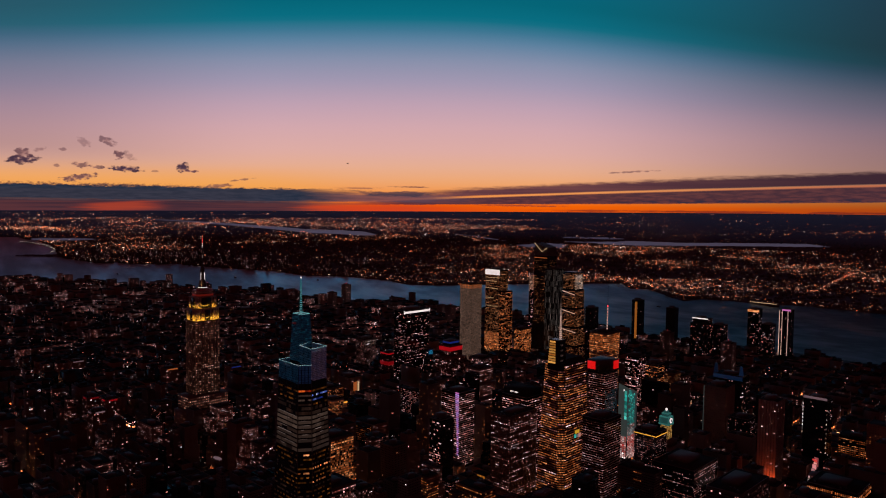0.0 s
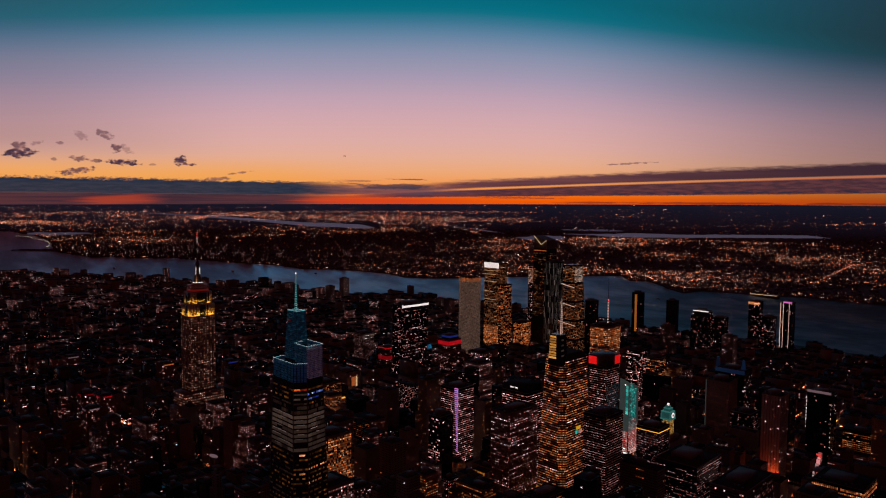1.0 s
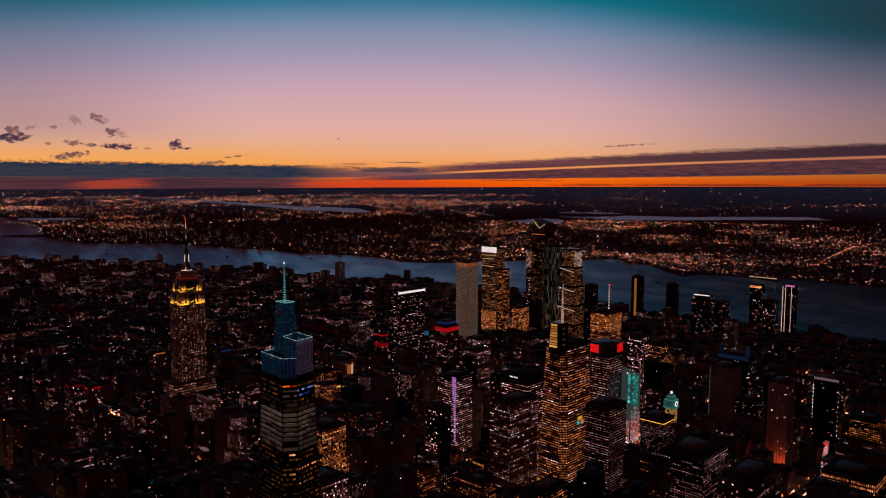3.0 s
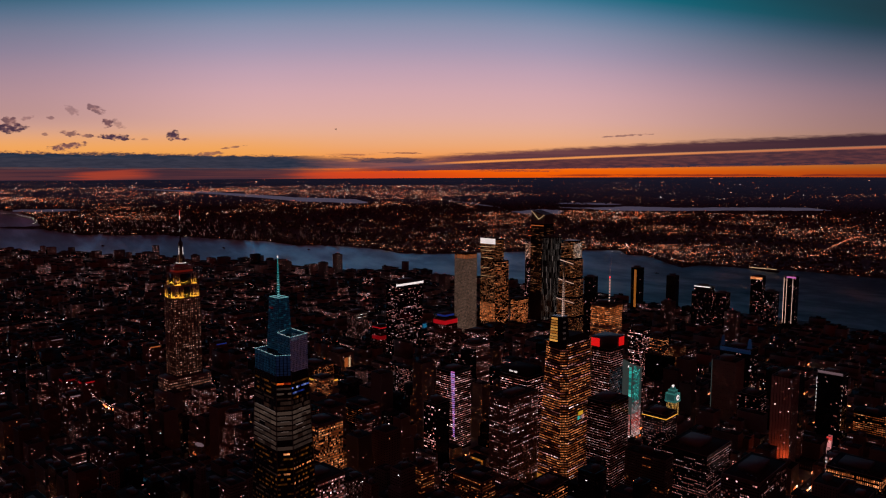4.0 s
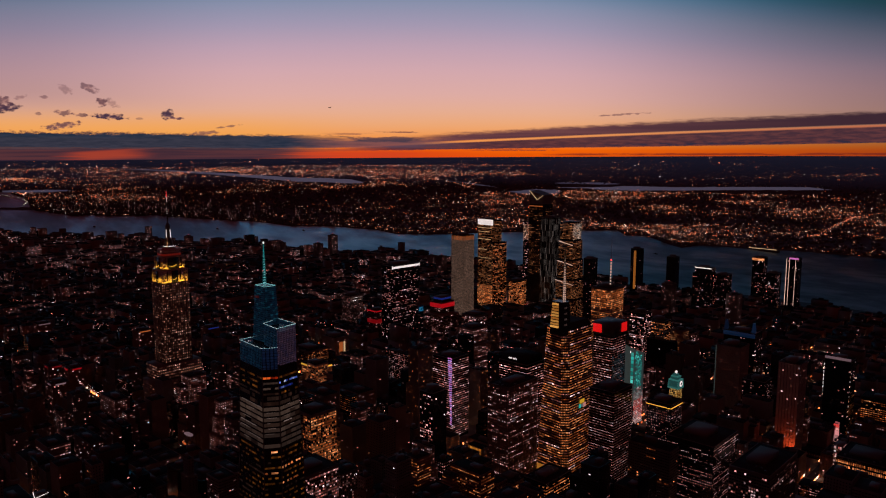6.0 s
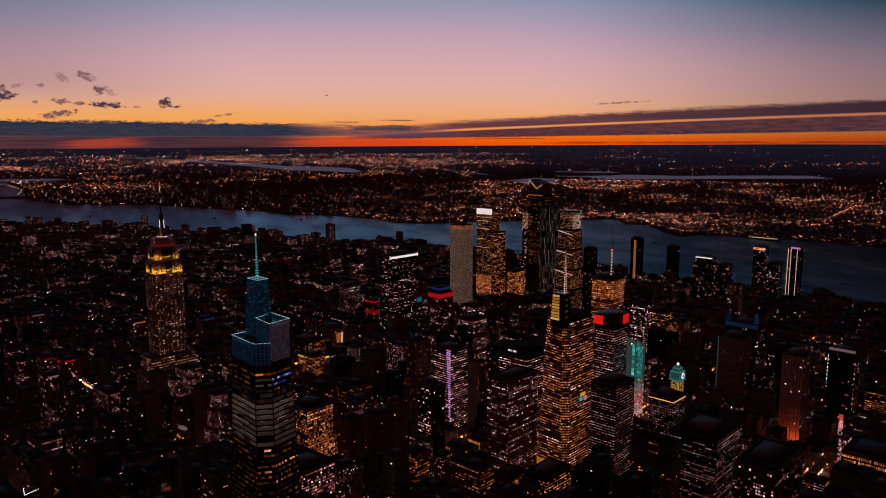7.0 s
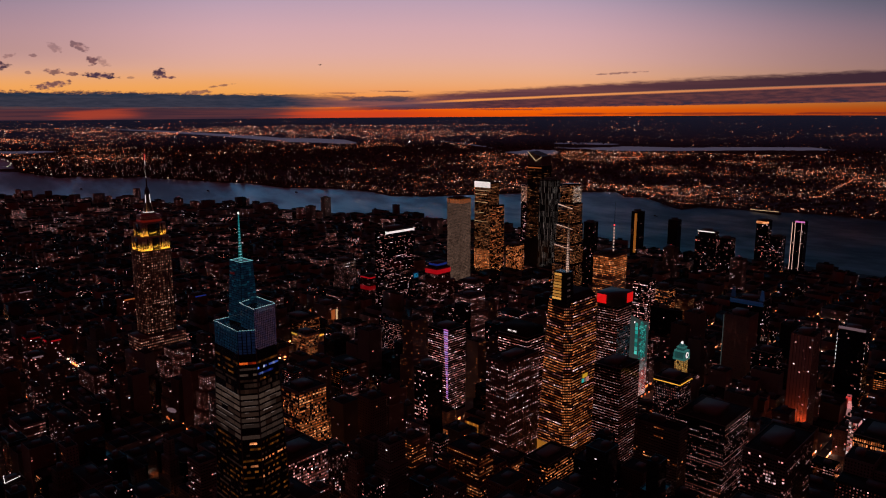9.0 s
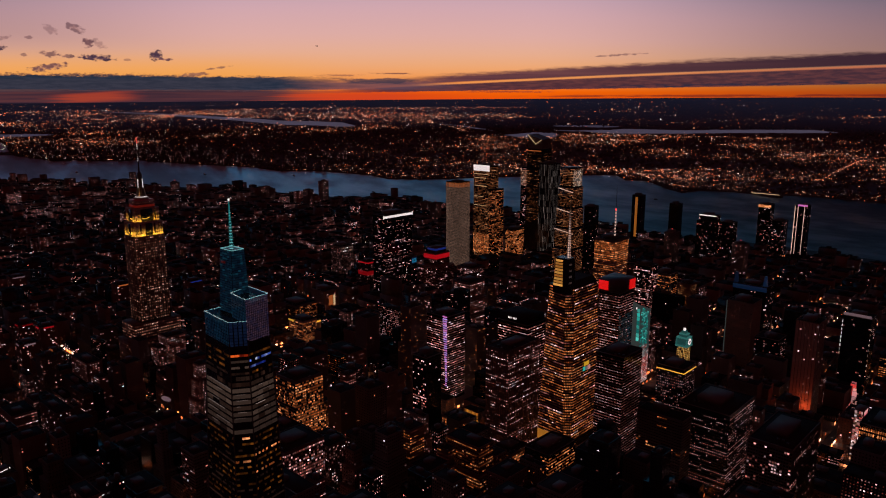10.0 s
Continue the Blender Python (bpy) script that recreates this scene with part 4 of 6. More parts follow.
def spire_tower():
    """Faceted glass tower with golden floors, lantern and white lattice spire."""
    t = thing("skyscraper", -25, 578, 0, "faceted glass skyscraper with golden lit floors and white spire", "skyscraper")
    keep(-58, 12, 534, 624)
    lo, hi = [(-28, -40), (20, -42), (30, -34), (30, 40), (-28, 40)], [(-21, -26), (12, -36), (21, -26), (20, 38), (-20, 38)]
    at = lambda z: [(p[0] + (q[0] - p[0]) * z / 244, p[1] + (q[1] - p[1]) * z / 244) for p, q in zip(lo, hi)]
    part("shaft", Geo().loft([[(x, y, z) for x, y in at(z)] for z in np.linspace(0, 244, 41)]), M["shaft_glass"], t)
    r = np.random.default_rng(11)
    gold, pale, faint = Geo(), Geo(), Geo()
    for z in np.arange(14, 240, 4.1):
        ring, up = at(z), at(z + 1.8)
        dim = 0.25 if 206 < z < 214 or 224 < z < 232 else 1.0
        for k in range(4):
            a, b, c, d = ring[k], ring[k + 1], up[k], up[k + 1]
            l = math.hypot(b[0] - a[0], b[1] - a[1])
            nx, ny = (b[1] - a[1]) / l * 0.2, (a[0] - b[0]) / l * 0.2
            n_ = max(2, int(l / 2.4))
            g = pale if 200 < z < 205 or r.random() < 0.12 else gold
            full = r.random() < 0.35
            on = True
            for i in range(n_):
                if r.random() < 0.35:
                    on = r.random() < (0.9 if full else 0.48) * dim
                f0, f1 = (i + 0.15) / n_, (i + 0.85) / n_
                m = lambda p, q, f: (p[0] + (q[0] - p[0]) * f + nx, p[1] + (q[1] - p[1]) * f + ny)
                (g if on else faint).arrays(face_quad(m(a, b, f0), m(a, b, f1), z, z + 1.8, (m(c, d, f0), m(c, d, f1))), [(0, 1, 2, 3)])
    part("lit_window", gold, M["lit_gold"], t, "rows of golden lit office windows", "stuff")
    part("lit_window", pale, M["lit"], t, "rows of pale lit office windows", "stuff")
    part("window", faint, M["lit_faint"], t, "faintly lit windows", "stuff")
    part("lobby", Geo().box(-26, 18, -42.9, -42.2, 4, 20), M["lobby_gold"], t, "golden lit lobby glass")
    part("lantern", Geo().prism(rect(-6, 20, -42, -22), 236, 288, rect(-3, 18, -40, -24)), M["shaft_glass"], t)
    for j in range(9):
        z = 247 + j * 4.4
        f = (z - 236) / 52
        part("lantern_band", Geo().box(-6 + 3 * f + 0.6, 11.5 - 2 * f - 0.6, -42.3 + 2 * f, -42 + 2 * f, z, z + 3.2), M["lantern_gold"], t, "golden lit glass band")
        if j % 2:
            part("lantern_band", Geo().box(20.0 - 2 * f, 20.3 - 2 * f, -40 + 2 * f, -32, z, z + 2.6), M["lit_dim"], t)
    part("roof", Geo().prism([(-20, -20), (19, -20), (20, 36), (-20, 37)], 244, 252, [(-16, -18), (15, -18), (16, 30), (-16, 30)]), M["roof"], t)
    for k, (y0, y1, z0, z1, mat) in enumerate(((-1, 12, 120, 126, "sign_yellow"), (-3, 2, 113, 119, "screen_teal"), (3, 9, 113, 118, "screen_pale"), (10, 16, 112, 119, "screen_rose"))):
        part("sign", Geo().box(26.2, 26.8, y0, y1, z0, z1), M[mat], t, "plain glowing sign panel")
    sx, sy = 12, -30
    for k in range(4):
        a = math.pi / 4 + k * math.pi / 2
        part("spire_leg", Geo().bar((sx + 3.0 * math.cos(a), sy + 3.0 * math.sin(a), 286), (sx + 0.3 * math.cos(a), sy + 0.3 * math.sin(a), 372), 0.7), M["metal"], t)
    for j in range(24):
        f = j / 24
        q = 3.0 - 2.7 * f
        part("spire_lamp", Geo().tube(sx, sy, [(287 + 84 * f, q * 0.8), (288.7 + 84 * f, q * 0.8)], 6), M["spire_lamp"], t, "pale lit lattice ring")
    return t


M["sign_yellow"] = lightmat("yellow_sign_light", lin(226, 170, 44), 1.0)
M["lantern_gold"] = glow("golden_lantern_glass", [(0, lin(160, 94, 34)), (1, lin(222, 156, 74))], 1.0, 0.6)
M["spire_lamp"] = lightmat("rose_white_lamp", (1.0, 0.62, 0.5), 0.9)
# clock tower floodlighting put in as emission of its stone and trim
M["teal_deep"] = glow("teal_glow_stone", [(0, lin(22, 52, 52)), (1, lin(34, 76, 74))], 1.0, 0.7, True)
M["teal_dim"] = glow("teal_glow_trim", [(0, lin(30, 78, 76)), (1, lin(54, 116, 110))], 1.0, 0.6, True)
M["amber_lit"] = glow("amber_lit_windows", [(0, lin(190, 120, 40)), (1, lin(240, 190, 110))], 1.0, 0.5)
glass_tower()
mast_tower()
spire_tower()

# office tower with red signs
t = block_tower("skyscraper", 0, 665, 36, 42, 220, "office tower with glowing red corner signs on its roof", lit="lit_grid", share=0.5, runs=0.5, floor=4.0, bay=2.6, fill=(0.7, 0.36), dull_mat="lit_faint")
part("sign_frame", Geo().box(-19, 19, -22, 22, 221.5, 240), M["metal"], t, "dark steel sign frame on the roof")
part("sign", Geo().box(-18, -2, -22.9, -22.2, 223, 237), M["red_light"], t, "plain glowing red sign panel")
part("sign", Geo().box(19.2, 19.9, 4, 21, 223, 238), M["red_light"], t, "plain glowing red sign panel")
M["billboard_teal"] = glow("teal_screen", [(0, lin(10, 44, 56)), (0.5, lin(26, 66, 78)), (1, lin(60, 52, 44))], 0.9, 0.1, True)
g = Geo()
panes(g, -18, 18, -21, 21, 130, 186, 4, 3.5, 0.8, (0.8, 0.8), sides="n", out=0.5)
part("screen", g, M["billboard_teal"], t, "large dim teal video screen", "stuff")

# newspaper tower with mast
t = block_tower("skyscraper", -205, 1004, 46, 56, 226, "grey office tower with lit floors and tall mast", wall="concrete", lit="lit_gold", share=0.35, runs=0.4, shares={"e": 0.4, "n": 0.3}, fill=(0.85, 0.45), dull_mat="lit_faint")
g = Geo()
panes(g, -23, 23, -28, 28, 182, 222, 4.2, 3.0, 0.95, (0.9, 0.5), sides="en", out=0.35)
part("lit_window", g, M["lit_gold"], t, "brightly lit golden top floors", "stuff")
part("mast", Geo().tube(10, -6, [(226, 1.2), (280, 0.7), (334, 0.2)], 8), M["metal"], t)
for j in range(9):
    part("mast_lamp", Geo().tube(10, -6, [(232 + j * 6.5, 1.7), (235 + j * 6.5, 1.7)], 6), M["spire_lamp"] if j < 8 else M["red_dot"], t)

# two towers over the rail yard
t = block_tower("skyscraper", -886, 1425, 62, 44, 300, "glass tower with bright white panel at its top", lit="lit_umber", share=0.8, runs=0.2, floor=4.4, bay=4.0, fill=(0.86, 0.5))
for z in (178, 205, 238, 262, 274):
    part("light_line", Geo().box(-30, 8 + (z % 5) * 5, -22.9, -22.3, z, z + 1.3), M["gold_line"], t, "pale line of ceiling lights")
part("light_panel", Geo().box(-31.5, 31.5, -22.9, -22.3, 284, 302), M["white_light"], t, "bright white roof panel")
part("side_wing", Geo().box(31, 52, -20, 22, 0, 232), M["glass"], t)
g = Geo()
panes(g, 31, 52, -20, 22, 6, 228, 4.2, 3, 0.45, (0.8, 0.5), sides="en", runs=0.4)
part("lit_window", g, M["lit_gold"], t, "lit office windows", "stuff")
g = Geo()
panes(g, -31, 31, -22, 22, 30, 90, 4.2, 3, 0.9, (0.9, 0.7), sides="e", out=0.4)
part("lit_window", g, M["lit_gold"], t, "brightly lit golden lower floors", "stuff")
for px in (24, 42):
    part("beacon", Geo().tube(px, 10, [(301.4, 1.5), (304.4, 1.5)], 8), M["white_light"], t, "white roof lamp")
t = block_tower("skyscraper", -846, 1250, 48, 48, 268, "grey glass tower with evenly lit floors and amber crown", lit="lit_grey", share=1.1, runs=0.0, floor=4.3, bay=4.0, fill=(0.72, 0.82), fins=4.0)
g = Geo()
panes(g, -24, 24, -24, 24, 254, 268, 14, 3.0, 0.97, (0.6, 0.9), sides="en", out=0.4)
part("amber_crown", g, M["amber_soft"], t, "amber lit top storey", "stuff")

# rail yard group
t = block_tower("skyscraper", -992, 1800, 46, 50, 262, "dark glass tower with pale lit upper floors", share=0.2, runs=0.4)
g = Geo()
panes(g, -23, 23, -25, 25, 195, 252, 4.2, 4, 0.85, (0.9, 0.75), sides="en", out=0.4)
part("lit_window", g, M["lit_peach"], t, "pale lit upper floors", "stuff")
t = thing("skyscraper", -850, 1660, 0, "tall dark glass tower with light lines on its pointed top", "skyscraper")
keep(-890, -815, 1620, 1700)
part("shaft", Geo().prism(rect(-36, 28, -32, 34), 0, 340, rect(-33, 22, -28, 28)), M["shaft_glass"], t)
g = Geo()
panes(g, -31, 24, -31, 29, 100, 330, 4.2, 3.6, 0.22, (0.8, 0.4), sides="en", runs=0.6, out=0.6)
part("lit_window", g, M["lit_umber"], t, "scattered lit floors", "stuff")
part("peak", Geo().loft([[(-33, -28, 340), (22, -28, 340), (22, 28, 340), (-33, 28, 340)], [(-33, -26, 384), (22, -26, 370), (22, 24, 372), (-33, 24, 386)]]), M["concrete"], t, "slanted dark peak")
part("edge_light", Geo().bar((-33, -29.2, 385), (-1, -29.2, 355), 1.5), M["gold_line"], t, "pale gold line of light")
part("edge_light", Geo().bar((-1, -29.2, 355), (22, -29.2, 370), 1.5), M["gold_line"], t, "pale gold line of light")
part("lit_band", Geo().box(-33, 22, -29.6, -29.0, 332, 335), M["amber_soft"], t, "amber lit floor")
t = block_tower("skyscraper", -800, 1640, 46, 50, 298, "glass tower with pale vertical light strips", lit="lit_pale", share=0.75, runs=0.0, bay=5.4, floor=19, fill=(0.26, 0.95))
t = thing("skyscraper", -628, 1500, 0, "terraced glass tower with stepping lit gardens", "skyscraper")
keep(-666, -590, 1460, 1540)
for k, (a, b, z0, z1) in enumerate(((70, 66, 0, 70), (64, 60, 70, 130), (56, 56, 130, 190), (50, 52, 190, 250), (44, 48, 250, 306))):
    part("tier", Geo().box(-a / 2, a / 2, -b / 2, b / 2, z0, z1), M["glass"], t)
    g = Geo()
    panes(g, -a / 2, a / 2, -b / 2, b / 2, z0 + 3, z1 - 2, 4.4, 3.6, 0.75, (0.88, 0.5), sides="nesw", runs=0.2)
    part("lit_window", g, M["lit_umber"], t, "lit office floors", "stuff")
    if k in (1, 2, 3):
        part("terrace_light", Geo().bar((-a / 2, -b / 2 - 1, z1 - 4), (a / 2, -b / 2 - 1, z1 - 14), 1.8), M["spire_lamp"], t, "stepping line of terrace lights")
g = Geo()
panes(g, -22, 22, -24, 24, 252, 300, 4, 3, 0.9, (0.5, 0.7), sides="n", out=0.4)
part("lit_window", g, M["lit_white"], t, "white lit stair windows", "stuff")
block_tower("skyscraper", -556, 1500, 30, 30, 200, "plain dark apartment tower", share=0.05)

# slab with rooftop sign, station hotel and red shop signs
t = block_tower("skyscraper", -782, 930, 42, 96, 222, "dark slab tower with long white rooftop sign", wall="glass", lit="lit", share=0.16, runs=0.5, fill=(0.85, 0.35))
part("roof_sign", Geo().box(21.2, 21.9, -47, 47, 215.5, 221), M["white_light"], t, "long plain white sign")
for u in (-50, 48):
    part("roof_sign_end", Geo().box(21.2, 21.9, u, u + 2, 214, 223), M["white_light"], t)
t = block_tower("hotel", -700, 1005, 40, 50, 124, "stepped brick hotel with red and blue lit top", wall="brick", share=0.12, tiers=((56, 70, 92),), category="hotel", shares={"e": 0.2})
part("red_sign", Geo().box(-21, 21, -26, -25.3, 110, 121), M["red_sign"], t, "plain glowing red sign panel")
part("red_sign", Geo().box(20.4, 21, -25, 25, 110, 121), M["red_sign"], t, "plain glowing red sign panel")
part("top_tier", Geo().box(-14, 14, -18, 18, 124, 138), M["brick"], t)
part("blue_band", Geo().box(-14.5, 14.5, -18.6, -18.1, 130, 135), M["blue_sign"], t, "blue lit band")
part("blue_band", Geo().box(14.1, 14.6, -18, 18, 130, 135), M["blue_sign"], t, "blue lit band")
t = block_tower("department_store", -835, 895, 36, 40, 98, "broad dark store with red lit roof signs", wall="brick", share=0.06, category="store")
part("red_sign", Geo().box(18.3, 19, -20, 20, 95, 98), M["red_sign"], t, "thin red roof sign")
part("red_sign", Geo().box(-18, 18, -20.9, -20.2, 95, 98), M["red_sign"], t, "thin red roof sign")
part("red_sign", Geo().box(18.3, 19, -20, 20, 64, 75), M["red_deep"], t, "broad red sign")
part("red_sign", Geo().box(-18, 18, -20.9, -20.2, 64, 75), M["red_deep"], t, "broad red sign")
t = block_tower("office_tower", -746, 960, 18, 20, 112, "slim dark tower with teal sign", share=0.08, category="office tower")
part("sign", Geo().box(10.3, 10.7, -9.5, 9.5, 95, 111), M["blue_dim"], t, "dark blue sign board")
for u, v, z0, z1 in ((-7, -5, 98, 108), (-3, -1, 98, 108), (-1, 3, 106, 108), (-1, 3, 98, 100), (3, 5, 98, 108), (6.4, 7.6, 98, 103)):
    part("sign_bar", Geo().box(10.8, 11.1, u, v, z0, z1), M["cyan"], t, "plain teal lit bar")

# office towers round the park
t = block_tower("office_tower", 92, 515, 40, 50, 184, "dark office tower with rows of small lit windows and black roof", lit="lit_grid", share=0.42, runs=0.6, dull_mat="lit_faint", fill=(0.5, 0.3), category="office tower", floor=3.8, bay=2.2)
t = block_tower("office_tower", 140, 585, 38, 36, 158, "dark office tower with golden lit roof edge", lit="lit_grid", share=0.6, runs=0.3, fill=(0.34, 0.36), category="office tower", floor=3.7, bay=2.4)
part("roof_light", Geo().bar((-19.5, -18.5, 153), (19.5, -18.5, 153), 0.9), M["gold_line2"], t, "golden line of roof light")
part("roof_light", Geo().bar((19.5, -18.5, 153), (19.5, 18.5, 153), 0.9), M["gold_line2"], t, "golden line of roof light")
block_tower("office_tower", 194, 598, 68, 84, 118, "broad dark office slab with rows of lit windows", lit="lit_grid", share=0.32, runs=0.6, fill=(0.5, 0.3), category="office tower", floor=3.8, bay=2.4)
block_tower("office_tower", -63, 488, 40, 74, 165, "big dark office tower with deep upright piers", wall="stone", lit="lit", share=0.34, runs=0.8, fill=(0.6, 0.36), category="office tower", fins=4.0, dull_mat="lit_faint")
block_tower("office_tower", -121, 369, 26, 30, 165, "narrow dark tower with a few lit floors", lit="lit", share=0.10, runs=0.4, category="office tower", shares={"e": 0.35, "n": 0.03})
t = block_tower("office_tower", -96, 552, 56, 46, 178, "office tower with dark top and small white sign", lit="lit", share=0.5, runs=0.6, fill=(0.8, 0.36), category="office tower", dull_mat="lit_faint")
part("top_block", Geo().box(-26, 26, -21, 21, 178.3, 190), M["roof"], t, "dark windowless top storey")
for k in range(7):
    part("sign_stroke", Geo().box(-10 + k * 2.4, -8.6 + k * 2.4, -21.6, -21.1, 183, 185.6), M["sign_grey"] if k == 3 else M["white_light"], t, "plain white sign stroke")
block_tower("office_tower", -278, 268, 46, 48, 124, "office building with golden lit north face", wall="concrete", lit="lit_gold", share=0.25, runs=0.3, shares={"n": 0.9}, fill=(0.8, 0.55), category="office tower")
block_tower("office_tower", -161, 170, 50, 60, 98, "flat-roofed dark office block with lit north windows", wall="stone", lit="lit", share=0.2, shares={"n": 0.6}, fill=(0.7, 0.5), category="office tower")
block_tower("office_tower", 45, 430, 38, 62, 66, "low office block with black roof and golden lit side", lit="lit_gold", share=0.3, runs=0.4, shares={"n": 0.8}, fill=(0.9, 0.4), category="office tower")
t = block_tower("office_tower", -268, 568, 46, 46, 150, "dark office tower with purple striped corner light", share=0.5, runs=0.6, lit="lit", category="office tower", fill=(0.75, 0.36), dull_mat="lit_faint")
for j in range(32):
    z = 150 - j * 3.9
    q = max(3.0, 9.0 - 0.24 * j)
    part("purple_lamp", Geo().box(23.2 - q, 24.0, -24.0, -23.3, z, z + 1.9), M["purple"] if j % 3 else M["rose_lamp"], t, "purple light strip")

# the square with the screens
t = thing("screen_tower", -52, 850, 0, "slim tower covered in tall teal and pink screens", "tower")
keep(-66, -36, 826, 874)
part("shaft", Geo().prism(rect(-9.5, 9, -18, 18), 0, 130), M["glass"], t)
part("glass_fin", Geo().loft([rect_at(-11, 9.6, -19.4, -18.8, 40), [(-11, -19.4, 156), (9.6, -19.4, 150), (9.6, -18.8, 150), (-11, -18.8, 156)]]), M["fin_grey"], t, "tall glass fin with grey glow")
part("glass_fin", Geo().loft([[(9.2, -19.4, 40), (9.8, -19.4, 40), (9.8, 18, 40), (9.2, 18, 40)], [(9.2, -19.4, 150), (9.8, -19.4, 150), (9.8, 18, 136), (9.2, 18, 136)]]), M["fin_grey"], t, "tall glass fin with grey glow")
r = np.random.default_rng(5)
for j in range(42):
    z = 2 + j * 3.4
    for i in range(9):
        mat = "screen_teal" if z > 70 else ("screen_pale" if z > 48 else "screen_red" if z > 12 else "screen_white")
        if z > 62 and (i > 6 or (i < 2 and r.random() < 0.5) or z > 146 - i * 2 or r.random() < 0.08):
            continue
        g = Geo()
        y0 = -17.5 + i * 3.9
        g.arrays(face_quad((10.1, y0), (10.1, y0 + 3.1), z, z + 2.6), [(0, 1, 2, 3)])
        part("screen_panel", g, M[mat], t)
for j in range(11):
    for i in range(4):
        g = Geo()
        g.arrays(face_quad((-8.5 + i * 4.4, -19.8), (-4.9 + i * 4.4, -19.8), 3 + j * 4.2, 6.2 + j * 4.2), [(0, 1, 2, 3)])
        part("screen_panel", g, M["screen_red" if j > 2 else "screen_white"], t)
for j in range(8):
    g = Geo()
    g.arrays(face_quad((3.2, -19.8), (8.6, -19.8), 84 + j * 7.5, 90.5 + j * 7.5), [(0, 1, 2, 3)])
    part("screen_panel", g, M["screen_teal"], t)
part("top_lamp", Geo().tube(2, -20.4, [(142, 1.0), (145, 1.0)], 8), M["white_light"], t, "white lamp at the top")
t = thing("clock_tower", 22, 872, 0, "stepped stone tower with teal-lit clock and globe", "clock tower")
keep(-12, 52, 840, 904)
for a, z0, z1 in ((56, 0, 40), (34, 40, 52), (17, 52, 82), (19, 82, 97), (13, 97, 103), (8, 103, 108)):
    part("tier", Geo().box(-a / 2, a / 2, -a / 2, a / 2, z0, z1), M["stone"] if z0 < 80 else M["teal_deep"], t)
g = Geo()
panes(g, -8.5, 8.5, -8.5, 8.5, 53, 81, 3.4, 2.6, 0.9, (0.6, 0.75), sides="en", out=0.3)
part("lit_window", g, M["amber_lit"], t, "golden lit windows", "stuff")
for z0, z1, a in ((81, 84, 22.0), (96, 98, 20.0), (102.5, 104, 14.0)):
    part("lit_cornice", Geo().box(-a / 2, a / 2, -a / 2, a / 2, z0, z1), M["teal_dim"], t, "teal glowing cornice")
for u in (-9.5, 9.5):
    for v in (-9.5, 9.5):
        part("pinnacle", Geo().tube(u, v, [(84, 1.6), (92, 1.5), (96, 0.2)], 6), M["teal_dim"], t, "teal glowing corner pinnacle")
part("globe", Geo().tube(0, 0, [(108, 0.8), (109, 2.0), (110.8, 2.6), (112.4, 2.0), (113.4, 0.8)], 14), M["white_light"], t, "pale lit globe")
part("clock_face", Geo().loft([[(10.2, 5.5 * math.cos(k * math.pi / 10), 90 + 5.5 * math.sin(k * math.pi / 10)) for k in range(20)], [(10.8, 5.5 * math.cos(k * math.pi / 10), 90 + 5.5 * math.sin(k * math.pi / 10)) for k in range(20)]]), M["white_light"], t, "round white clock face")
part("clock_hub", Geo().loft([[(10.8, 2.6 * math.cos(k * math.pi / 6), 90 + 2.6 * math.sin(k * math.pi / 6)) for k in range(12)], [(11.1, 2.6 * math.cos(k * math.pi / 6), 90 + 2.6 * math.sin(k * math.pi / 6)) for k in range(12)]]), M["metal"], t, "dark clock centre")

# west of the square
t = block_tower("office_tower", 28, 1172, 66, 42, 138, "dark tower with blue lit horned top", share=0.06, category="office tower")
part("blue_band", Geo().box(-33.6, 33.6, -21.8, -21.1, 128, 137), M["blue_dim"], t, "blue glowing crown band")
for u in (-33, 25):
    part("horn", Geo().prism(rect(u, u + 8, -21, -13), 139.5, 160, rect(u + 2, u + 6, -19, -15)), M["blue_dim"], t, "blue glowing horn")
t = block_tower("hotel_tower", 221, 885, 34, 36, 168, "tall dark hotel with red lit ribbed front", wall="limestone", share=0.02, category="hotel", fins=4.5, dark=False)
keep(200, 246, 846, 868)
area_lamp("floodlight", 230, 856.0, 24, (230, 868.0, 84), 13, 2.0, 5500, (1.0, 0.10, 0.03))
t = block_tower("hotel_tower", 257, 1030, 42, 38, 150, "dark hotel tower with white edge lights and roof sign", share=0.03, category="hotel")
part("roof_sign", Geo().box(-21, 21, -19.8, -19.2, 151.5, 156), M["sign_grey"], t, "pale plain roof sign")
for j in range(9):
    part("edge_lamp", Geo().box(-22, -21.2, -19.8, -19, 82 + j * 7, 86 + j * 7), M["white_light"] if j > 1 else M["lit_white"], t, "white edge lamp")
    part("edge_lamp", Geo().box(21.2, 22, -19.8, -19, 60 + j * 9, 63 + j * 9), M["lit_white"], t, "white edge lamp")
block_tower("office_tower", 293, 560, 50, 100, 120, "dark flat-roofed office slab", wall="stone", lit="lit", share=0.10, runs=0.6, category="office tower", fins=3.0)
t = block_tower("office_tower", 376, 745, 72, 70, 92, "dark block with golden lit top floor", lit="lit_gold", share=0.05, category="office tower")
g = Geo()
panes(g, -36, 36, -35, 35, 76, 89, 6, 2.6, 0.97, (0.6, 0.6), sides="en", out=0.35)
part("lit_window", g, M["lit_gold"], t, "golden lit top floor windows", "stuff")
block_tower("office_tower", -145, 1044, 34, 34, 172, "slim office tower with scattered lit floors", lit="lit", share=0.45, runs=0.4, category="office tower")
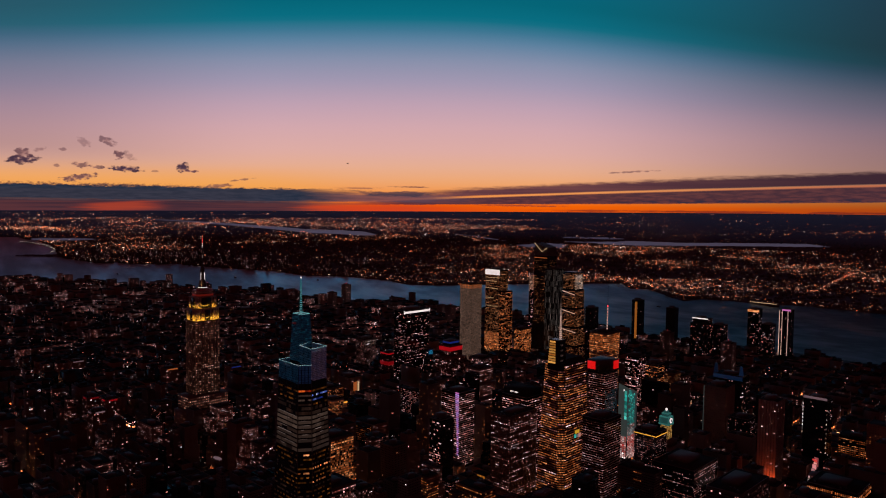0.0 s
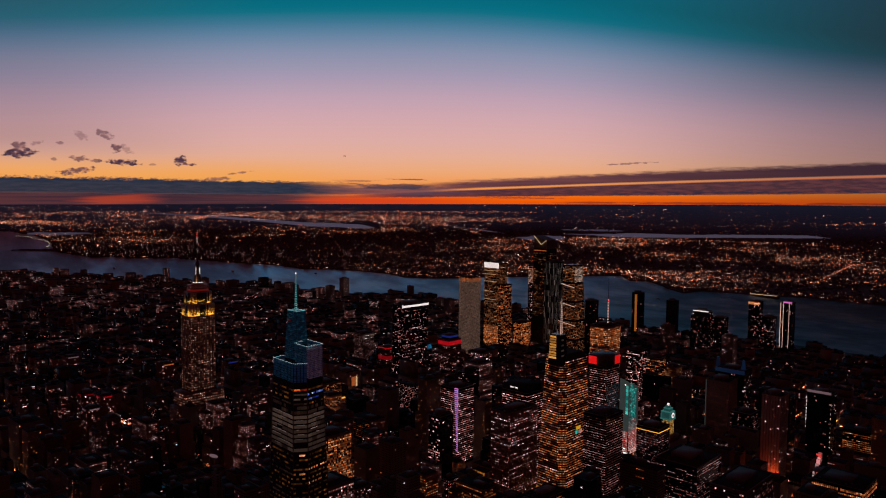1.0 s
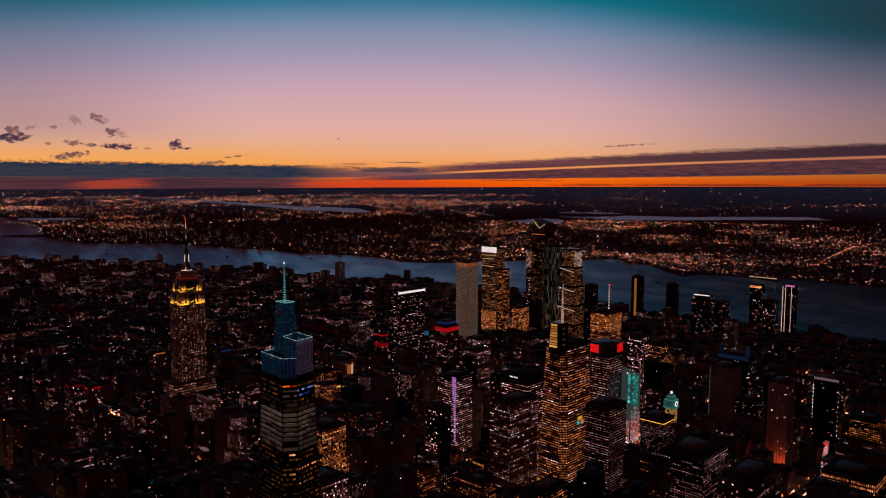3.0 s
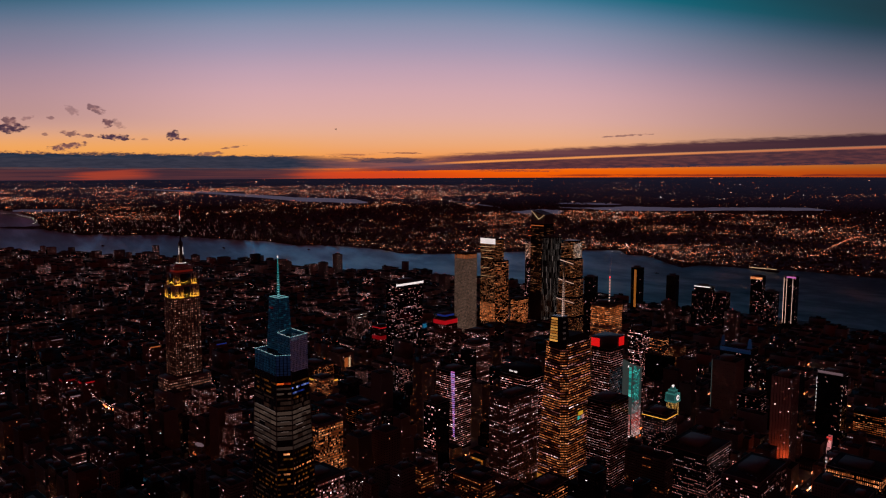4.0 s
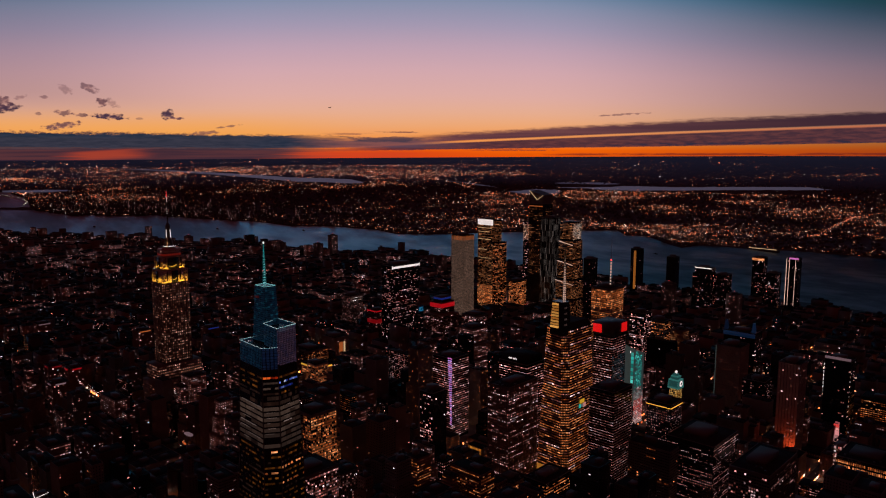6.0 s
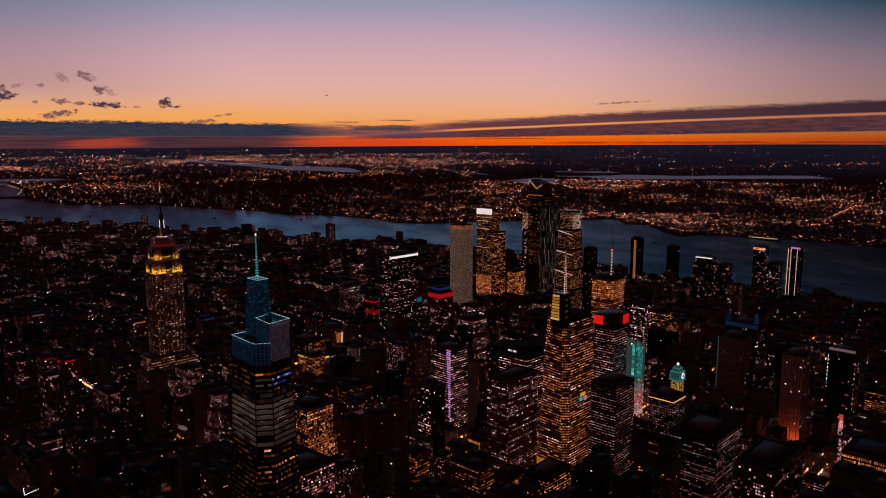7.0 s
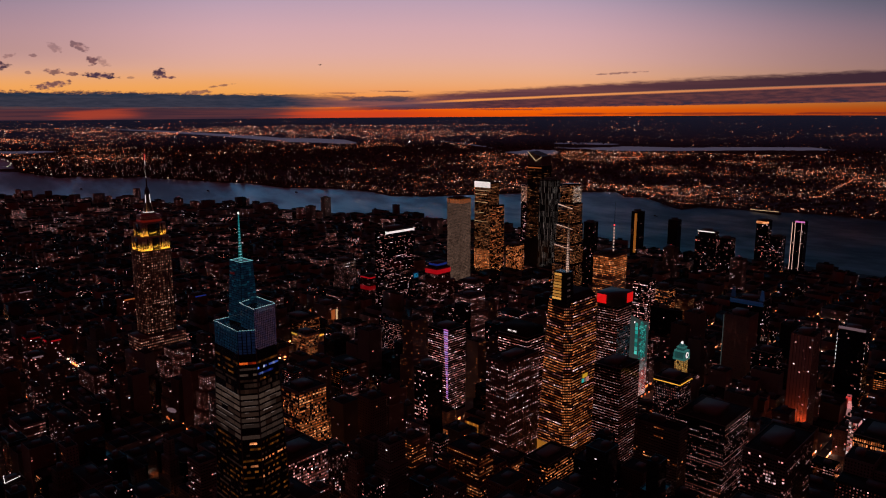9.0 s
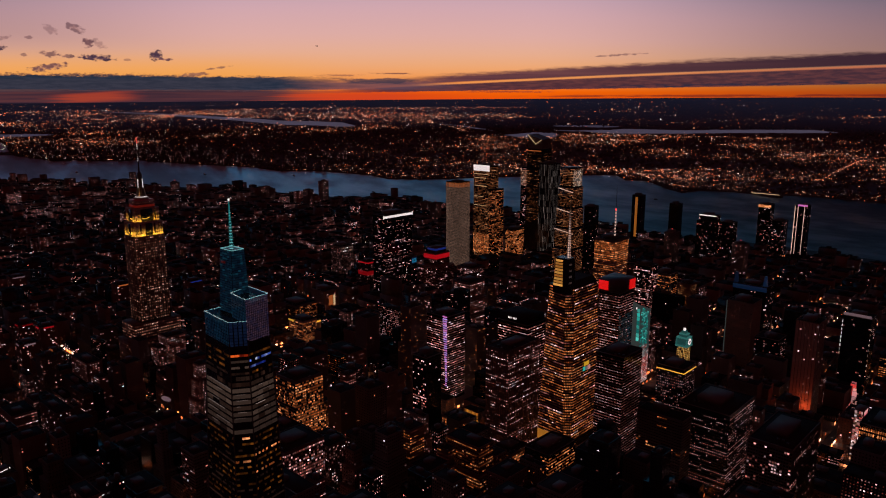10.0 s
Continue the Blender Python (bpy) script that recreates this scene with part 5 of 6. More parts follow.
block_tower("office_tower", -132, 1108, 36, 36, 146, "office tower with orange lit floors", lit="lit_gold", share=0.35, runs=0.5, category="office tower")
block_tower("office_tower", -80, 1140, 34, 40, 122, "dark reddish apartment tower", wall="brick", lit="lit", share=0.2, category="office tower")
block_tower("office_tower", -860, 1540, 40, 44, 92, "golden lit office block", lit="lit_gold", share=0.8, fill=(0.9, 0.7), category="office tower")
block_tower("office_tower", -552, 965, 48, 44, 118, "stepped office tower with white lit setback", wall="stone", share=0.25, tiers=((60, 60, 70),), category="office tower")
block_tower("office_tower", -795, 640, 70, 60, 52, "low block with golden lit courtyard face", wall="stone", lit="lit_gold", share=0.15, shares={"n": 0.5}, category="office tower")
block_tower("office_tower", -636, 545, 30, 34, 66, "small tower with golden floodlit front", wall="limestone", lit="lit_gold", share=0.7, category="office tower")

t = block_tower("office_tower", 77, 994, 46, 44, 150, "tall dark brownish tower with rows of dim windows", wall="stone", lit="lit_faint", share=0.45, runs=0.3, fill=(0.55, 0.4), floor=4.4, bay=4.0, category="office tower", dark=False)
# pale edge of the tower painted as a faintly emitting pier
part("edge_pier", Geo().box(-23.8, -22.6, -22.8, -21.6, 20, 149), M["fin_grey"], t, "corner pier with faint grey glow")
block_tower("office_tower", 140, 955, 40, 40, 105, "dark tower with short rows of white windows", lit="lit_grid", share=0.22, runs=0.3, fill=(0.45, 0.3), floor=4.4, bay=3.6, category="office tower", dark=False)
block_tower("office_tower", -415, 800, 42, 46, 138, "stepped tower with bright rows of lit floors", wall="stone", lit="lit", share=0.55, runs=0.5, tiers=((62, 64, 70), (52, 54, 104)), fill=(0.8, 0.34), floor=4.2, bay=3.2, category="office tower", dull_mat="lit_faint")
block_tower("office_tower", -70, 1078, 26, 28, 140, "slim tower with faint orange lit floors", wall="brick", lit="lit_umber", share=0.6, runs=0.3, fill=(0.8, 0.4), category="office tower", dark=False)
for px, py, wx, wy, h in ((-2336, 1213, 120, 60, 24), (-2300, 1320, 90, 70, 28), (-2420, 1260, 90, 60, 22)):
    t = block_tower("waterfront_block", px, py, wx, wy, h, "low waterfront block with rows of reddish lit windows", wall="brick", lit="lit_umber", share=0.55, runs=0.3, fill=(0.6, 0.5), floor=4.6, bay=6.0, category="apartment block", dark=False)
    part("deck_light", Geo().box(wx / 2 + 0.3, wx / 2 + 1.1, -wy / 2, wy / 2, 3, 4.2), M["gold_line"], t, "pale line of deck lamps")

# towers by the river
t = block_tower("apartment_tower", -140, 2012, 34, 34, 188, "slim apartment tower with white vertical light lines", share=0.03, category="apartment tower")
for u in (-17.3, -9.0, 9.0):
    part("light_line", Geo().box(u - 0.7, u + 0.7, -18.2, -17.4, 40, 186), M["spire_lamp"], t, "white vertical light line")
part("light_ring", Geo().box(-10, 17.6, -18, -17.3, 186, 191), M["rose_lamp"], t, "pinkish light ring")
t = block_tower("apartment_tower", -278, 2105, 38, 34, 168, "dark apartment tower by the river with amber top", lit="lit_far", share=0.08, category="apartment tower")
part("amber_top", Geo().box(-19.5, 19.5, -17.6, -17.1, 158, 166), M["lit_gold"], t, "amber lit top floor")
block_tower("apartment_tower", -236, 2120, 36, 36, 118, "dark stepped apartment tower", lit="lit_far", share=0.09, category="apartment tower")
t = block_tower("apartment_tower", -378, 1908, 54, 36, 144, "dark tower with bright white roof line", lit="lit_far", share=0.08, category="apartment tower", tiers=((66, 44, 128),))
part("roof_line", Geo().box(-27, 27, -18.8, -18.1, 143, 146), M["white_light"], t, "white roof light line")
block_tower("apartment_tower", -322, 1920, 38, 36, 128, "dark apartment tower with red roof lamps", lit="lit_far", share=0.06, category="apartment tower")
block_tower("apartment_tower", -549, 2030, 34, 30, 150, "plain dark tower by the river", share=0.005, category="apartment tower")
t = block_tower("apartment_tower", -688, 2030, 34, 34, 166, "dark tower with golden lit edge", share=0.02, category="apartment tower")
part("gold_edge", Geo().box(-4, 5, -17.8, -17.2, 20, 160), M["gold_edge"], t, "golden lit edge strip")
for px, py, h in ((-2200, 1825, 112), (-2145, 1695, 88), (-3000, 1500, 70), (-2450, 1700, 66), (-1500, 1850, 75), (-1600, 1900, 64), (-200, 1700, 110), (-430, 1760, 105)):
    t = block_tower("apartment_tower", px, py, 34, 34, h, "dark apartment tower with few lit windows", wall="concrete", share=0.07, category="apartment tower", dark=False)
    part("aviation_lamp", Geo().tube(0, 0, [(h + 8, 0.8), (h + 9.5, 0.8)], 6), M["red_dot"], t, "red aviation lamp")

# golden lit low blocks in the streets round the park
for px, py, wx, wy, h, words in ((-20, 430, 34, 40, 40, "low stone building with golden lit front"), (-6, 395, 30, 30, 34, "low building with amber lit storeys"), (20, 470, 12, 26, 34, "narrow golden lit arcade building"),
                                 (-150, 470, 44, 30, 30, "low hall with golden lit front"), (-330, 330, 40, 40, 48, "small office block with amber lit storeys"), (-125, 705, 30, 34, 40, "low corner building with golden lit front")):
    block_tower("low_building", px, py, wx, wy, h, words, wall="stone", lit="lit_gold", share=0.35, shares={"n": 0.75, "e": 0.5}, fill=(0.7, 0.6), category="building", dark=False)

# small bright things between the blocks
t = block_tower("office_tower", -1000, 945, 40, 44, 108, "office tower with rows of white lights round its top", wall="stone", lit="lit_grid", share=0.25, runs=0.2, fill=(0.3, 0.7), category="office tower", fins=3.0)
for z in (102, 94):
    for k in range(7):
        part("crown_lamp", Geo().box(20.9, 21.5, -20 + k * 6, -16 + k * 6, z, z + 1.6), M["lit_white"], t, "white crown lamp")
t = block_tower("theatre", -836, 752, 50, 44, 52, "low hall with bright white entrance strip", wall="stone", share=0.05, category="theatre", dark=False)
part("entrance_light", Geo().box(25.3, 26, 6, 11, 14, 40), M["gold_line"], t, "tall pale entrance light")
part("entrance_light", Geo().box(25.3, 26, -8, 4, 16, 40), M["amber_soft"], t, "amber entrance light")
t = block_tower("museum", -700, 590, 60, 40, 42, "low stone hall with golden lit cornice", wall="limestone", lit="lit_gold", share=0.3, category="museum", dark=False)
part("cornice_light", Geo().box(30.4, 31.2, -20, 20, 38, 41), M["gold_line2"], t, "golden cornice light")
part("cornice_light", Geo().box(-30, 30, -21, -20.3, 38, 41), M["amber"], t, "golden cornice light")
t = thing("canopy", -505, 177, 0, "oval white lit canopy on slim posts", "canopy")
keep(-520, -490, 164, 190)
ring = [(12 * math.cos(k * math.pi / 10), 5 * math.sin(k * math.pi / 10)) for k in range(20)]
part("roof", Geo().prism(ring, 46, 47.5), M["sign_grey"], t, "glowing oval roof")
for u, v in ((-6, 0), (6, 0), (0, 3.5), (0, -3.5)):
    part("post", Geo().box(u - 0.4, u + 0.4, v - 0.4, v + 0.4, 0, 46), M["metal"], t)
for px, py, h, mat, words in ((-1050, 525, 80, "blue_sign", "dark block with blue neon roof line"), (-1445, 265, 70, "sign_grey", "dark block with white roof light line"), (-1180, 410, 70, "amber_soft", "dark block with amber roof sign")):
    t = block_tower("office_block", px, py, 34, 34, h, words, wall="brick", share=0.08, category="office block", dark=False)
    part("roof_light", Geo().box(17.3, 17.9, -14, 14, h - 3, h - 0.5), M[mat], t, "glowing roof line")

for px, py, h, mat, words in ((-920, 150, 84, "red_sign", "dark brick block with a red lit roof sign"), (-965, 128, 84, "red_deep", "dark brick block with a dull red roof sign"), (-822, 85, 90, "sign_grey", "dark block with a white roof light line"), (-800, 330, 70, "amber_soft", "stone block with an amber lit top storey")):
    t = block_tower("office_block", px, py, 30, 30, h, words, wall="brick", share=0.10, category="office block", dark=False)
    part("roof_light", Geo().box(15.3, 15.9, -9, 9, h - 3, h - 0.6), M[mat], t, "glowing roof line")
    part("roof_light", Geo().box(-6, 9, -15.9, -15.3, h - 3, h - 0.6), M[mat], t, "glowing roof line")
t = block_tower("office_block", -832, 128, 26, 26, 58, "dark block with a glowing orange roof lantern", wall="stone", share=0.06, category="office block", dark=False)
part("roof_lantern", Geo().tube(6, -6, [(58.3, 3.0), (60, 4.2), (63, 4.2), (65.5, 1.2)], 12), M["amber_soft"], t, "glowing orange roof lantern")

t = block_tower("office_block", -418, -80, 26, 26, 58, "dark block with a white lit triangular roof outline", wall="concrete", share=0.05, category="office block", dark=False)
for a, b in (((-12, -6), (10, -11)), ((10, -11), (4, 8)), ((4, 8), (-12, -6))):
    part("roof_line", Geo().bar((*a, 62.0), (*b, 62.0), 0.7), M["white_light"], t, "white line of roof light")

t = thing("sign_tower", 318, 812, 0, "narrow block stacked with bright pinkish white signs", "tower")
keep(300, 336, 798, 830)
part("shaft", Geo().box(-5, 7, -9, 12, 0, 74), M["concrete"], t)
r = np.random.default_rng(29)
z = 3.0
while z < 70:
    h, x = r.uniform(1.4, 4.2), -4.6
    while x < 5.5:
        w = min(r.uniform(1.2, 4.5), 6.6 - x)
        if r.random() < 0.62:
            part("sign", Geo().box(x, x + w - 0.5, -9.8, -9.2, z, z + h - 0.5), M[("screen_rose", "screen_white", "screen_red", "lit_peach")[int(r.integers(0, 4))] if z > 22 else "screen_white"], t, "plain glowing sign panel")
        x += w
    if r.random() < 0.6:
        part("sign", Geo().box(7.2, 7.8, -8, 10, z, z + h - 0.5), M["screen_rose"], t, "plain glowing sign panel")
    z += h

# golden lit halls down in the side streets
for px, py, wx, wy, h, words in ((-158, 516, 30, 14, 24, "low hall with golden glass front on a side street"), (-128, 690, 12, 14, 30, "narrow golden lit building in a side street"), (-214, 330, 22, 14, 18, "low golden lit shop building")):
    t = thing("low_hall", px, py, 0, words, "hall")
    keep(px - wx / 2, px + wx / 2, py - wy / 2, py + wy / 2)
    part("wall", Geo().box(-wx / 2, wx / 2, -wy / 2, wy / 2, 0, h), M["stone"], t)
    part("roof", Geo().box(-wx / 2 - 0.5, wx / 2 + 0.5, -wy / 2 - 0.5, wy / 2 + 0.5, h, h + 0.8), M["roof"], t)
    for k in range(int(wx / 4)):
        u = -wx / 2 + 4 * k
        for z in np.arange(1.5, h - 4, 5.5):
            part("glass_front", Geo().box(u + 0.4, u + 3.6, -wy / 2 - 0.4, -wy / 2 - 0.05, z, z + 4.4), M["lobby_gold"], t, "golden lit glass")


# ---- the rest of the city ----
def zone(x, y):
    """Mean height, spread and lit share of the buildings round a place."""
    if y > 1090:
        return (24, 0.45, 0.034) if x > -600 else (22, 0.45, 0.11)
    if x > -480:
        if y < 200:
            return 80, 0.4, 0.04
        if -260 < x < 60 and 290 < y < 520:
            return 74, 0.42, 0.24
        if y < 900:
            return (74, 0.42, 0.06) if x > 120 else (74, 0.42, 0.16)
        return (52, 0.6, 0.055) if x > -60 else (52, 0.6, 0.13)
    if x > -900:
        return (66, 0.45, 0.065) if y < 250 else (56, 0.48, 0.105)
    return (44, 0.5, 0.10) if x > -1700 else (34, 0.5, 0.10)


LOW = [(-90, 30, 760, 826, 8.0), (-60, 60, 700, 772, 16.0), (-70, 140, 600, 835, 28.0), (300, 350, 590, 797, 24.0), (-300, -235, 440, 545, 22.0), (-60, 110, 400, 536, 24.0), (-662, -500, 380, 548, 22.0), (-760, -640, 450, 640, 22.0), (-810, -640, 640, 770, 30.0), (-522, -365, 70, 190, 36.0), (-245, -105, 395, 545, 22.0), (-110, -60, 590, 720, 30.0), (0, 125, 612, 800, 26.0), (-20, 60, 700, 830, 30.0), (235, 330, 800, 1010, 40.0), (160, 260, 700, 850, 60.0)]


def cap_at(x, y, h):
    for x0, x1, y0, y1, most in LOW:
        if x0 < x < x1 and y0 < y < y1:
            return min(h, most)
    return h


def cap(d):
    return max(30.0, min(150.0, 500 - d * 0.32)) if d < 1250 else max(62.0, 560 - d * 0.26)


def lots():
    for n in range(-30, 62):
        xa, xb = STREET(n) + 9, STREET(n + 1) - 9
        for y0, y1 in zip(AVENUES[:-1], AVENUES[1:]):
            ya, yb = y0 + 15, y1 - 15
            a, d = bearing((xa + xb) / 2, (ya + yb) / 2)
            if not (7 < a < 80) or d < 230 or d > near_r(a) - 70:
                continue
            y = ya
            while y < yb - 8:
                w = min(yb - y, rng.uniform(16, 42) if d < 2200 else rng.uniform(22, 60))
                if yb - (y + w) < 10:
                    w = yb - y
                if rng.random() < 0.35:
                    yield xa, xb, y, y + w - 0.4
                else:
                    yield xa, (xa + xb) / 2 - 0.5, y, y + w - 0.4
                    yield (xa + xb) / 2 + 0.5, xb, y, y + w - 0.4
                y += w


def tiers_of(x0, x1, y0, y1, h, r):
    wx, wy = x1 - x0, y1 - y0
    if h < 45 or r.random() < 0.45:
        return [(x0, x1, y0, y1, 0.0, h)]
    out, z, inset = [], 0.0, 0.0
    for f in ((0.6, 1.0) if h < 80 or r.random() < 0.5 else (0.45, 0.75, 1.0)):
        out.append((x0 + wx * inset, x1 - wx * inset, y0 + wy * inset, y1 - wy * inset, z, h * f))
        z, inset = h * f, inset + r.uniform(0.06, 0.14)
    return out


def water_tank(x, y, z):
    """Wooden roof tank: barrel, cone hat and stand."""
    barrel = Geo().tube(x, y, [(z + 2.6, 1.9), (z + 6.2, 1.8)], 10)
    hat = Geo().tube(x, y, [(z + 6.2, 2.0), (z + 7.6, 0.15)], 10)
    stand = Geo()
    for i in (-1.2, 1.2):
        for j in (-1.2, 1.2):
            stand.box(x + i - 0.12, x + i + 0.12, y + j - 0.12, y + j + 0.12, z, z + 2.6)
    return barrel, hat, stand


plan = []
for x0, x1, y0, y1 in lots():
    if not free(x0, x1, y0, y1):
        continue
    mean, spread, share = zone((x0 + x1) / 2, (y0 + y1) / 2)
    d = bearing((x0 + x1) / 2, (y0 + y1) / 2)[1]
    h = min(cap(d) * rng.uniform(0.7, 1.0), max(11.0, mean * math.exp(rng.normal(0, spread))), 95.0 if (y0 + y1) / 2 < 200 else 999.0)
    plan.append((d, x0, x1, y0, y1, cap_at((x0 + x1) / 2, (y0 + y1) / 2, h), share))
plan.sort()
KINDS = [("brick", "apartment_house", "apartment house", "brown brick apartment house with a few lit windows"),
         ("stone", "office_building", "office building", "sooty limestone office building with scattered lit windows"),
         ("concrete", "loft_building", "loft building", "grey concrete loft building with scattered lit windows"),
         ("glass", "glass_office_building", "office building", "dark glass office building with lit floors")]
EACH = 235
made = {k[0]: 0 for k in KINDS}
rest = {k[0]: Geo() for k in KINDS}
rest_lit, rest_roof, rest_tank = Geo(), Geo(), Geo()
for i, (d, x0, x1, y0, y1, h, share) in enumerate(plan):
    wall, name, category, words = KINDS[int(rng.integers(0, 4))]
    near, single = d < 1100, made[wall] < EACH
    cx, cy = ((x0 + x1) / 2, (y0 + y1) / 2) if single else (0.0, 0.0)
    body, lit, dull, roofs = (Geo(), Geo(), Geo(), Geo()) if single else (rest[wall], rest_lit, None, rest_roof)
    office = rng.random() < 0.4
    busy = min(0.4, share * rng.choice((0.05, 0.45, 1.4, 4.6), p=(0.40, 0.30, 0.19, 0.11)))
    if (x0 + x1) / 2 > -600 and (y0 + y1) / 2 < 200:
        busy = min(busy, 0.16)
    faint = busy > share and rng.random() < 0.75 and (y0 + y1) / 2 > 200
    distant = d > 3550 and not single
    rings = []
    ring = lambda q, z: [(px, py, z) for px, py in rect(*q)]
    for a0, a1, b0, b1, z0, z1 in tiers_of(x0 - cx, x1 - cx, y0 - cy, y1 - cy, h, rng):
        rim = (a0 + 0.4, a1 - 0.4, b0 + 0.4, b1 - 0.4)
        rings += [ring((a0, a1, b0, b1), z0), ring((a0, a1, b0, b1), z1 + 1), ring(rim, z1 + 1), ring(rim, z1)]
        if distant:
            continue
        if not single:
            body.box(a0, a1, b0, b1, z0, z1)
        panes(lit, a0, a1, b0, b1, z0 + 3, z1 - 1, 3.8, 3.3 if near else 3.7, busy * (1.0 if office else 1.4), ((0.70, 0.30) if office else (0.40, 0.40)) if d < 1400 else ((0.72, 0.36) if office else (0.45, 0.45)), runs=0.85 if office else 0.1, dark=dull if near or (faint and d < 1500) else None, sides="nesw" if near else "nes")
    if not distant:
        roofs.box(a0 + 0.4, a1 - 0.4, b0 + 0.4, b1 - 0.4, h + 0.02, h + 0.3)
    u, v = rng.uniform(0.15, 0.5), rng.uniform(0.15, 0.5)
    bulk = (a0 + (a1 - a0) * u, a0 + (a1 - a0) * (u + 0.3), b0 + (b1 - b0) * v, b0 + (b1 - b0) * (v + 0.35), h + 0.3, h + rng.uniform(3, 7))
    tank = rng.random() < 0.45 and wall != "glass" and a1 - a0 > 9 and b1 - b0 > 9
    tx, ty = a0 + 4, b1 - 4
    if d > 3550 and not single:
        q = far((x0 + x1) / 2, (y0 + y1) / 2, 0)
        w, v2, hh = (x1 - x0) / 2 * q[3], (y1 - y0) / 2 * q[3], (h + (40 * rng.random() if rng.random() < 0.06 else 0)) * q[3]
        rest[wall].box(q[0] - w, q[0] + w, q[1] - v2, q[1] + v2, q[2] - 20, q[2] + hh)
        panes(rest_lit, q[0] - w, q[0] + w, q[1] - v2, q[1] + v2, q[2] + 1, q[2] + hh - 0.5, 3.5, 2.8, busy * 1.2, (0.5, 0.45), sides="ne")
        rest_roof.box(q[0] - w * 0.9, q[0] + w * 0.9, q[1] - v2 * 0.9, q[1] + v2 * 0.9, q[2] + hh, q[2] + hh + 0.3)
        continue
    if single:
        made[wall] += 1
        t = thing(name, cx, cy, 0, words, category, "city buildings")
        part("wall", body.loft(rings), M[wall], t)
        if lit.n:
            part("lit_window", lit, M["lit_gold"] if rng.random() < (0.7 if -280 < cx < 80 and 280 < cy < 760 else 0.22 if cy > 230 else 0.06) else M["lit_grid" if busy > 0.28 else "lit" if busy > 0.09 else "lit_far"], t, "lit windows", "stuff")
        if dull.n:
            part("window", dull, M["lit_faint"] if faint else M["pane"], t, "faintly lit windows" if faint else "dark unlit windows", "stuff")
        part("roof", roofs, M["roof"], t)
        part("bulkhead", Geo().box(*bulk), M["concrete"], t)
        if tank:
            barrel, hat, stand = water_tank(tx, ty, h + 0.3)
            if i < 220:
                tub = part("water_tank", barrel, M["wood"], t, "wooden roof water tank")
                part("hat", hat, M["roof"], tub, "cone-shaped tank roof")
                part("stand", stand, M["metal"], tub, "steel tank stand")
            else:
                barrel.arrays(np.concatenate(stand.v), np.concatenate(stand.q))
                part("water_tank", barrel, M["wood"], t, "wooden roof water tank")
    else:
        rest_roof.box(*bulk)
for k, name, category, words in KINDS:
    if rest[k].n:
        tagged(part("distant_buildings", rest[k], M[k]), "many low dark buildings standing close together", "buildings", kind="stuff")
tagged(part("distant_lit_windows", rest_lit, M["lit_far"]), "small lit windows of many far buildings", "windows", kind="stuff")
tagged(part("distant_roofs", rest_roof, M["roof"]), "flat tar roofs of many far buildings", "roofs", kind="stuff")

# ---- streets: pavements, lamps and traffic ----
slabs, posts, heads, cars, tails, beams = Geo(), Geo(), Geo(), Geo(), Geo(), Geo()
slab_rows, post_rows, head_rows, car_rows, tail_rows, beam_rows = [], [], [], [], [], []
for n in range(-30, 62):
    xa, xb = STREET(n) + 6, STREET(n + 1) - 6
    for y0, y1 in zip(AVENUES[:-1], AVENUES[1:]):
        a, d = bearing((xa + xb) / 2, (y0 + y1) / 2)
        if not (5 < a < 82) or d < 200 or d > min(3540, near_r(a) - 60):
            continue
        slab_rows.append((xa, xb, y0 + 10, y1 - 10, 0.0, 0.16))
        for y in np.arange(y0 + 18, y1 - 10, 34):
            post_rows.append((xa + 0.7, xa + 0.9, y - 0.1, y + 0.1, 0.16, 9))
            s = rng.uniform(0.35, 0.8)
            head_rows.append((xa - 0.9, xa + 0.9, y - s, y + s, 9, 9.6))
        for x in np.arange(xa + 5, xb, 26):
            for y in (y0 + 11, y1 - 11):
                post_rows.append((x - 0.1, x + 0.1, y - 0.1, y + 0.1, 0.16, 9))
                head_rows.append((x - 0.7, x + 0.7, y - 0.9, y + 0.9, 9, 9.6))
        # traffic on the avenue
        for _ in range(7):
            x, y = rng.uniform(xa, xb), y0 + rng.choice((-7.5, -4.5, -1.5, 1.5, 4.5, 7.5))
            car_rows += [(x - 2.3, x + 2.3, y - 0.9, y + 0.9, 0.3, 0.95), (x - 1.2, x + 1.0, y - 0.8, y + 0.8, 0.95, 1.5)]
            tail_rows.append((x + 2.3, x + 2.5, y - 0.8, y + 0.8, 0.6, 1.0) if y < y0 else (x - 2.5, x - 2.3, y - 0.8, y + 0.8, 0.6, 1.0))
            beam_rows.append((x - 2.5, x - 2.3, y - 0.8, y + 0.8, 0.5, 0.9) if y < y0 else (x + 2.3, x + 2.5, y - 0.8, y + 0.8, 0.5, 0.9))
tagged(part("pavement", slabs.boxes(slab_rows), M["concrete"]), "grey concrete pavements round the blocks", "pavement", kind="structure")
tagged(part("street_lamp_posts", posts.boxes(post_rows), M["metal"]), "slim steel posts of the street lamps", "lamps", kind="stuff")
tagged(part("street_lamp_heads", heads.boxes(head_rows), M["lamp"]), "orange and white street lamps along the blocks", "lamps", kind="stuff")
tagged(part("cars", cars.boxes(car_rows), M["metal"]), "small dark cars on the avenues", "cars", kind="stuff")
tagged(part("car_tail_lights", tails.boxes(tail_rows), M["red_dot"]), "red tail lights of the cars", "lights", kind="stuff")
tagged(part("car_head_lights", beams.boxes(beam_rows), M["white_light2"]), "white head lights of the cars", "lights", kind="stuff")

